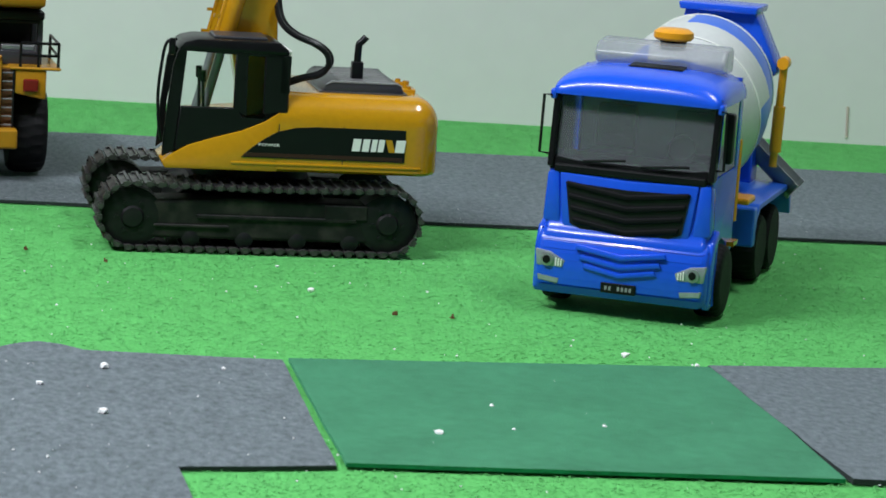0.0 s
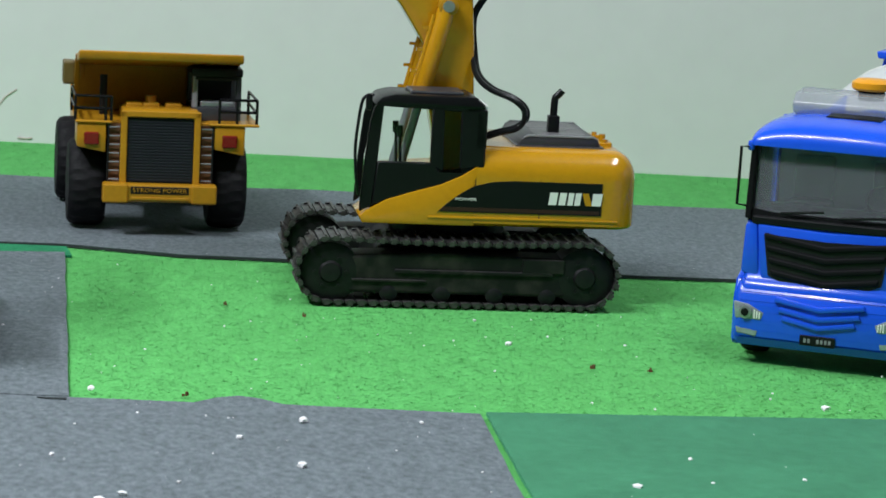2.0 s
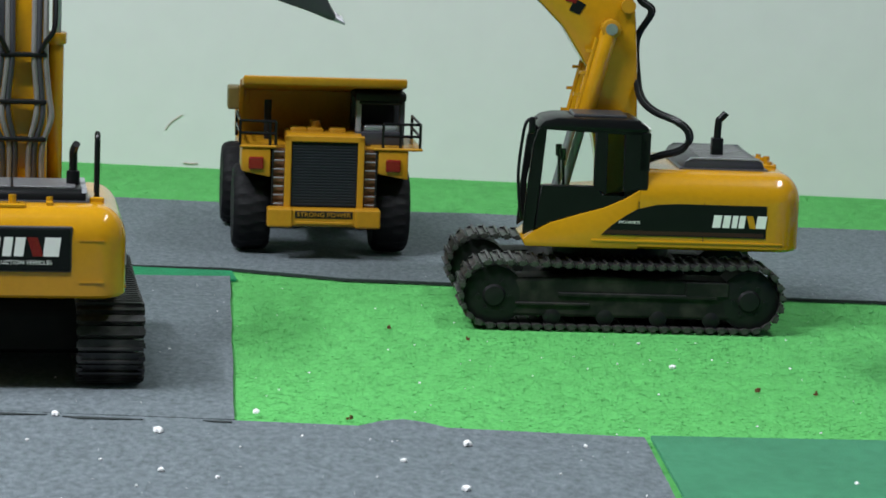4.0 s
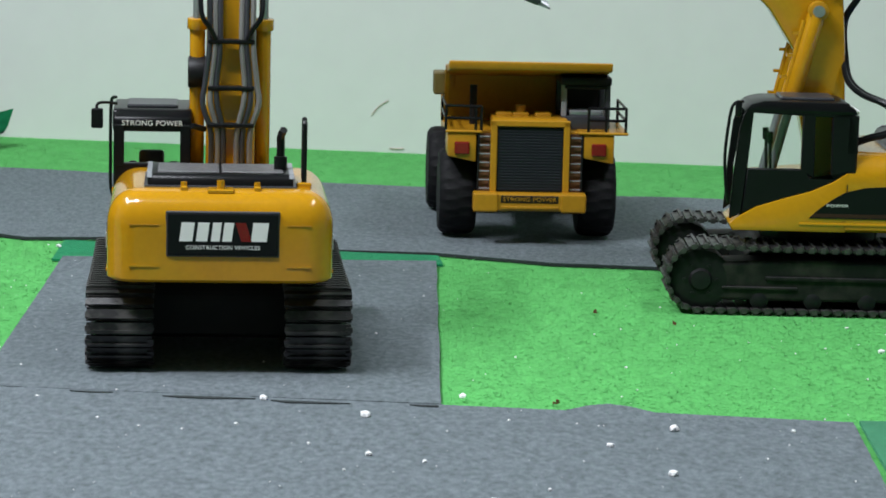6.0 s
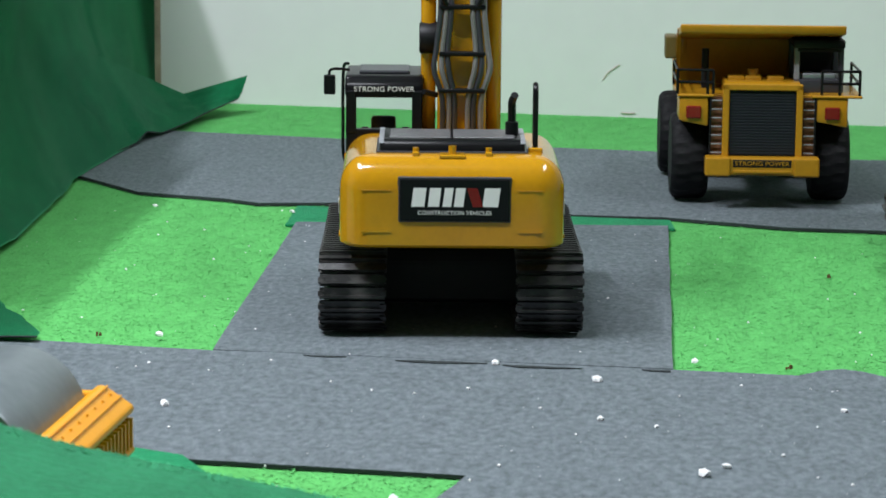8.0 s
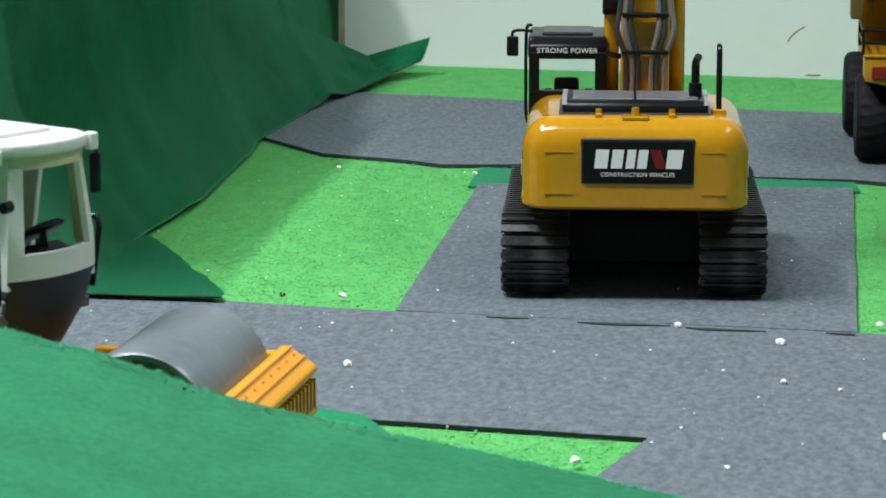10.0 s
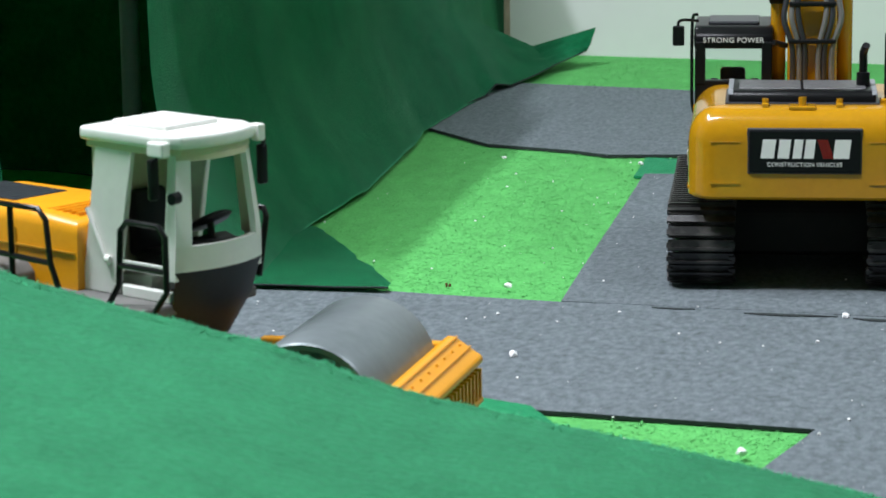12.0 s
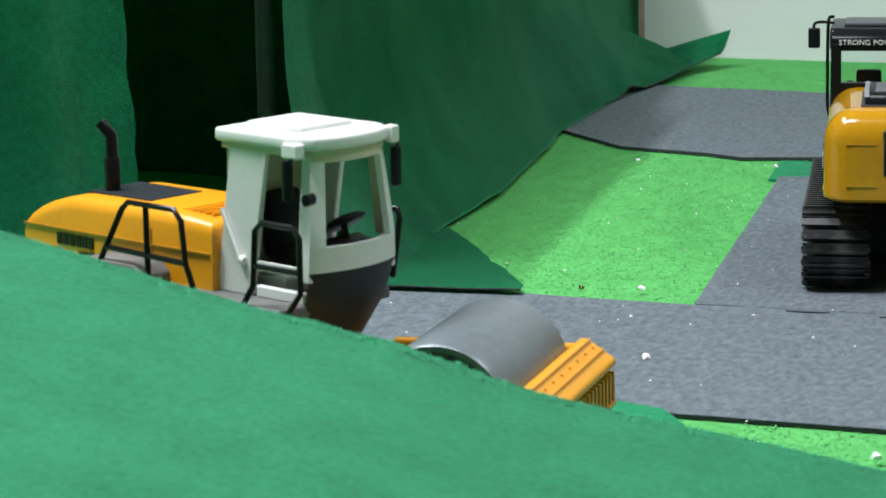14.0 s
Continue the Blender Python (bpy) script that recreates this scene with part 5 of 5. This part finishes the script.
def side_drape(u, v):
    """Hangs along the turf's side from front (u 0) to past the wall's end (u 1); v runs up, the foot sweeps outwards."""
    y = 2.262 + 1.8 * u
    fold = 0.011 * math.sin(y * 8.5 + 1) + 0.004 * math.sin(y * 17 + 0.4)
    top = along(y, [(2.26, -0.692), (2.4, -0.682), (2.6, -0.668), (3.2, -0.668), (3.9, -0.662), (4.1, -0.662)])
    low = max(0.0, 1 - v / 0.62) ** 2.2
    x = top + (along(y, FOOT) - top) * low + fold * (0.12 + 0.88 * min(1.0, v * 1.6)) * (1 if y < 3.5 else 0.4)
    x += 0.005 * noise.noise(Vector((y * 6, v * 4, 1))) * min(1.0, v * 4)
    z = 0.0055 + 0.005 * max(0.0, noise.noise(Vector((y * 11, 0, 7)))) * (1 - v) + 0.33 * v
    return x, y, z


cloth("drape", side_drape, 150, 34, FELT_GREEN, "green felt drape hanging beside the turf with soft folds", hem=FELT_GREEN)


def drape_toe(u, v):
    """The spread foot of the drape at the near road."""
    y = 2.256 + 0.364 * v
    reach = -0.47 - 0.16 * min(1.0, v * 1.1) ** 1.15
    x = -0.8 + (reach + 0.8) * u
    lift = max(0.0, (-0.64 - x)) * 0.12
    z = 0.0068 + lift + 0.003 * noise.noise(Vector((x * 12, y * 12, 0))) + 0.001 * (1 - v)
    return x + 0.008 * noise.noise(Vector((y * 30, 2, 0))) * u, y - 0.012 * u + 0.01 * noise.noise(Vector((x * 9, 0, 5))), z


cloth("drape", drape_toe, 40, 20, FELT_GREEN, "spread foot of a green felt drape lying on turf")


def drape_flap(u, v):
    """A loose lap of the drape that spills towards the wall and ends in a lifted tip."""
    low = (along(u, [(0, -0.64), (0.12, -0.605), (0.35, -0.583), (0.6, -0.553), (0.8, -0.541), (1, -0.508)]), along(u, [(0, 3.2), (0.35, 3.43), (0.6, 3.58), (0.8, 3.66), (1, 3.725)]),
           along(u, [(0, 0.0065), (0.3, 0.007), (0.36, 0.016), (0.45, 0.007), (0.8, 0.011), (1, 0.022)]))
    top = (along(u, [(0, -0.70), (0.12, -0.675), (0.35, -0.648), (0.6, -0.626), (0.8, -0.583), (1, -0.497)]), along(u, [(0, 3.24), (0.35, 3.5), (0.6, 3.7), (0.8, 3.74), (1, 3.74)]),
           along(u, [(0, 0.15), (0.35, 0.10), (0.6, 0.052), (0.8, 0.026), (1, 0.052)]))
    bulge = 0.012 * math.sin(math.pi * v) * (1 - u)
    k = v ** 0.8
    return (low[0] + (top[0] - low[0]) * k + bulge, low[1] + (top[1] - low[1]) * v, low[2] + (top[2] - low[2]) * v ** 1.25 + 0.004 * noise.noise(Vector((u * 6, v * 4, 3))) * v * (1 - v) * 4)


cloth("drape", drape_flap, 60, 16, FELT_GREEN, "curled flap of green felt lifted off the turf")


def left_drape(u, v):
    x = -1.75 + 0.925 * u
    z = 0.0 + 0.37 * v
    y = 2.3 + 0.012 * math.sin(x * 25) + 0.006 * math.sin(x * 60) + 0.01 * noise.noise(Vector((x * 4, z * 5, 2)))
    return x + 0.006 * u * noise.noise(Vector((z * 25, 0, 0))) - 0.02 * u * (v - 0.5), y, z


upright = cloth("drape", left_drape, 60, 20, FELT_GREEN, "upright green felt drape with a frayed edge")
cloth("drape", lambda u, v: (-1.75 + 1.05 * u, 3.0 - 0.25 * u + 0.02 * math.sin(u * 19), 0.42 * v), 40, 8, FELT_GREEN, "back felt drape in a dark gap")
# out-of-view cover, added only to block lamp light from the gap
cloth("drape", lambda u, v: (-1.8 + 1.16 * u, 2.28 + 0.8 * v, 0.345 + 0.008 * math.sin(u * 9 + v * 5)), 20, 12, FELT_GREEN, "unseen felt sheet added over the gap to keep it dark")
pole = thing("pole", "slim grey metal pole standing in the gap", "pole", pose(-0.772, 2.52, 0))
part("shaft", rod((0, 0, 0.004), (0, 0, 0.335), 0.009, seg=16), GREY, pole, smooth=True)
part("foot", lathe([(0.0, 0.02), (0.004, 0.02), (0.006, 0.01)], (0, 0, 0), "z", 20), BLACK_MATT, pole)
part("seam", pipe([(-0.845, 2.293, 0.1), (-0.85, 2.29, 0.25), (-0.852, 2.292, 0.36)], 0.0016, 6), FELT_EDGE, upright, "dark sewn seam")

RIDGE = [(-1.3, 0.30), (-0.95, 0.245), (-0.664, 0.173), (-0.599, 0.156), (-0.506, 0.131), (-0.414, 0.111), (-0.33, 0.084), (-0.265, 0.0715), (-0.146, 0.05), (-0.05, 0.029), (0.03, 0.012), (0.12, 0.004)]


def ridge(x):
    for (a, za), (b, zb) in zip(RIDGE, RIDGE[1:]):
        if a <= x <= b:
            return za + (zb - za) * (x - a) / (b - a)
    return RIDGE[0][1] if x < 0 else 0.004


def mound(u, v):
    """Felt over a heap in front of the roller: v 0 at the camera's side, the ridge at 0.7, the far foot at 1."""
    x = -1.3 + 1.42 * u
    h = ridge(x)
    back = 0.03 + 0.03 * min(1, h / 0.1)
    if v < 0.7:
        k = v / 0.7
        y = 0.62 + (1.6 - 0.62) * k
        z = h * (0.55 + 0.45 * k ** 0.6)
        z += 0.004 * noise.noise(Vector((x * 6, y * 6, 0))) * (1 - k ** 4)
    else:
        k = (v - 0.7) / 0.3
        y = 1.6 + back * k
        z = h * (1 - k ** 1.6) + 0.001
    return x, y, max(z, 0.003) + 0.0012 * noise.noise(Vector((x * 60, y * 60, 4)))


cloth("felt_mound", mound, 120, 60, FELT_LIT, "green felt cloth heaped into a soft fuzzy mound, overhead light in its colour", 0.004, category="felt cloth", hem=False)
toe = sheet("felt_tail", [(-0.42, 1.80), (-0.33, 1.885), (-0.295, 1.868), (-0.26, 1.80), (-0.2, 1.64), (-0.42, 1.64)], 0.006, 0.009, FELT_GREEN,
            "loose green felt corner lying on the turf", kind="structure", edge=FELT_GREEN)


# ---- crumbs, scraps and smears ----
def crumb(x, y, r, z, seed):
    rnd = random.Random(seed)
    bm = bmesh.new()
    bmesh.ops.create_icosphere(bm, subdivisions=1, radius=r)
    for v in bm.verts:
        v.co *= 0.7 + 0.6 * rnd.random()
        v.co.z *= 0.7
    ob = part("crumb", bm, STONE)
    ob.location = (x, y, z + r * 0.45)
    ob.rotation_euler = (0, 0, rnd.random() * 6)
    return tagged(ob, "small white plaster crumb lying on the mat", "crumb", "scattered crumbs")


CRUMBS = [(0.44, 2.44, 3.4), (0.226, 2.12, 4.2), (0.211, 1.976, 4), (0.063, 1.864, 5), (0.078, 1.888, 3.3), (0.172, 2.063, 2.6), (0.065, 2.223, 3.2), (0.119, 1.925, 1.8), (0.662, 2.195, 4),
          (0.447, 1.925, 3.8), (0.506, 2.012, 2.4), (0.318, 2.123, 2), (0.506, 1.94, 2), (0.578, 1.953, 2.6), (0.715, 2.165, 2.2), (0.427, 2.552, 1.8), (-0.094, 2.201, 4), (-0.012, 2.148, 4.6),
          (-0.111, 2.111, 1.7), (-0.054, 2.052, 1.5), (-0.009, 2.02, 2.5), (0.032, 2.001, 2), (0.079, 1.887, 2.8), (-0.334, 2.036, 4.2), (-0.378, 2.282, 3.4), (-0.341, 2.919, 3),
          (-0.142, 1.779, 4.2), (-0.043, 1.778, 2.2), (-0.077, 1.878, 1.6), (-0.489, 2.942, 2.4)]
for i, (x, y, r) in enumerate(CRUMBS):
    crumb(x, y, r / 1000, 0.0038, i)


def scrap(x, y, r, z, seed):
    rnd = random.Random(seed)
    bm = bmesh.new()
    for k in range(4):
        b = (rnd.uniform(-r, r), rnd.uniform(-r, r))
        prism([(b[0] - r * 0.5, b[1]), (b[0], b[1] - r * 0.3), (b[0] + r * 0.6, b[1] + 0.1 * r), (b[0], b[1] + r * 0.4)], 0.0, 0.0012 + 0.0008 * k, "z", bm=bm)
    ob = part("scrap", bm, BROWN)
    ob.location = (x, y, z)
    return tagged(ob, "tiny dry brown scrap lying on the turf", "scrap", "brown scraps")


for i, (x, y, r) in enumerate(((0.5, 2.36, 4), (0.55, 2.35, 2.5), (0.14, 2.22, 3), (0.27, 2.57, 2), (1.17, 3.42, 7), (-0.43, 2.29, 2.5), (0.2, 2.62, 2))):
    scrap(x, y, r / 1400, 0.001, i)


def smear(pts, r):
    bm = bmesh.new()
    line = [Vector((x, wall_y(x) - 0.001, z)) for x, z in pts]
    pipe(line, r, 6, 5, bm=bm)
    return tagged(part("smear", bm, MARK), "faint reddish smear on the painted wall", "smear", kind="structure")


smear([(-0.022, 0.049), (-0.014, 0.06), (0.0, 0.07)], 0.0008)
smear([(0.003, 0.0055), (0.014, 0.005), (0.022, 0.006)], 0.0009)
smear([(1.363, 0.05), (1.364, 0.03), (1.365, 0.008)], 0.0017)


# thin dark sheets added in place of the shaded gaps between felt pieces
for o in ([(-0.175, 2.2055), (-0.155, 2.2065), (-0.125, 2.205), (-0.10, 2.2015), (-0.135, 2.1985), (-0.16, 2.2)],
          [(-0.088, 2.197), (-0.06, 2.1955), (-0.025, 2.1905), (-0.05, 2.1885), (-0.075, 2.1895)],
          [(0.022, 2.191), (0.045, 2.1895), (0.045, 2.1845), (0.03, 2.186)],
          [(-0.25, 2.217), (-0.232, 2.2165), (-0.215, 2.215), (-0.232, 2.2125)]):
    sheet("seam", o, 0.0034, 0.0046, FELT_EDGE, "dark sheet laid for the shaded gap between two felt pieces", wob=0.0006, step=0.01, category="seam")

# ---- loose specks and turf fibres ----


def inside(px, py, line):
    """Which of the points lie inside a closed line."""
    hit = np.zeros(len(px), bool)
    for (x0, y0), (x1, y1) in zip(line, line[1:] + line[:1]):
        if y0 != y1:
            hit ^= ((y0 > py) != (y1 > py)) & (px < (x1 - x0) * (py - y0) / (y1 - y0) + x0)
    return hit


def joined(name, verts, faces, mat, label, category):
    me = bpy.data.meshes.new(name)
    me.from_pydata(verts.tolist(), [], faces.tolist())
    me.materials.append(mat)
    return tagged(new(name, me), label, category, kind="stuff")


rng = np.random.default_rng(5)
count = 520000
px, py = rng.uniform(-0.72, 1.55, count), rng.uniform(1.55, 3.9, count)
keep = (py < 3.77 - 0.145 * px) & (np.abs(px) < 0.12 + py * 0.42)
for line in SHEETS:
    keep &= ~inside(px, py, line)
px, py = px[keep], py[keep]
count = len(px)
turn, lean, tall, wide = rng.uniform(0, math.tau, count), rng.uniform(1.28, 1.54, count), rng.uniform(0.0025, 0.0058, count), rng.uniform(0.0004, 0.0009, count)
dx, dy = np.cos(turn), np.sin(turn)
base = np.stack([px, py, rng.uniform(-0.0012, 0.0006, count)], 1)
side = np.stack([-dy * wide, dx * wide, np.zeros(count)], 1)
tip = base + np.stack([dx * np.sin(lean) * tall, dy * np.sin(lean) * tall, np.cos(lean) * tall * 1.1], 1)
verts = np.concatenate([base - side, base + side, tip])
idx = np.arange(count)
joined("turf_fibre", verts, np.stack([idx, idx + count, idx + 2 * count], 1), BLADE, "short bright green plastic turf fibres", "turf")

count = 620
px, py, r = rng.uniform(-0.6, 1.1, count), rng.uniform(1.65, 2.95, count), 0.0003 + 0.0011 * rng.uniform(0, 1, count) ** 3
octa = np.array([(1, 0, 0), (0, 1, 0), (-1, 0, 0), (0, -1, 0), (0, 0, 0.8), (0, 0, -0.8)])
tri = np.array([(0, 1, 4), (1, 2, 4), (2, 3, 4), (3, 0, 4), (1, 0, 5), (2, 1, 5), (3, 2, 5), (0, 3, 5)])
verts = (octa[None] * (r[:, None] * rng.uniform(0.7, 1.4, (count, 6)))[:, :, None] + np.stack([px, py, np.full(count, 0.0042)], 1)[:, None]).reshape(-1, 3)
faces = (tri[None] + 6 * np.arange(count)[:, None, None]).reshape(-1, 3)
joined("speck", verts, faces, STONE, "tiny white plaster specks strewn over the mats", "crumbs")

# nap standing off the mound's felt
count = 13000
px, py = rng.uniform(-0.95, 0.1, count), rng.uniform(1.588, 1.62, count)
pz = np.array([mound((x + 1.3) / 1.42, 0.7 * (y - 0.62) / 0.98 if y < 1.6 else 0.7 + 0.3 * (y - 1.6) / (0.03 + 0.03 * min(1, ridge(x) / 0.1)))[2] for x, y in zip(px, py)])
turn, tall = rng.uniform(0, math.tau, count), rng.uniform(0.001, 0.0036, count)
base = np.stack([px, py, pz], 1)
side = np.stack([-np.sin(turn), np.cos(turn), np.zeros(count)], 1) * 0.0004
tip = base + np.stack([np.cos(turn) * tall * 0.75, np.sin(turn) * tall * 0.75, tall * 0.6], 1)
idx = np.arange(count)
joined("felt_nap", np.concatenate([base - side, base + side, tip]), np.stack([idx, idx + count, idx + 2 * count], 1), FELT_LIT, "fuzzy green nap on the felt mound", "felt nap")
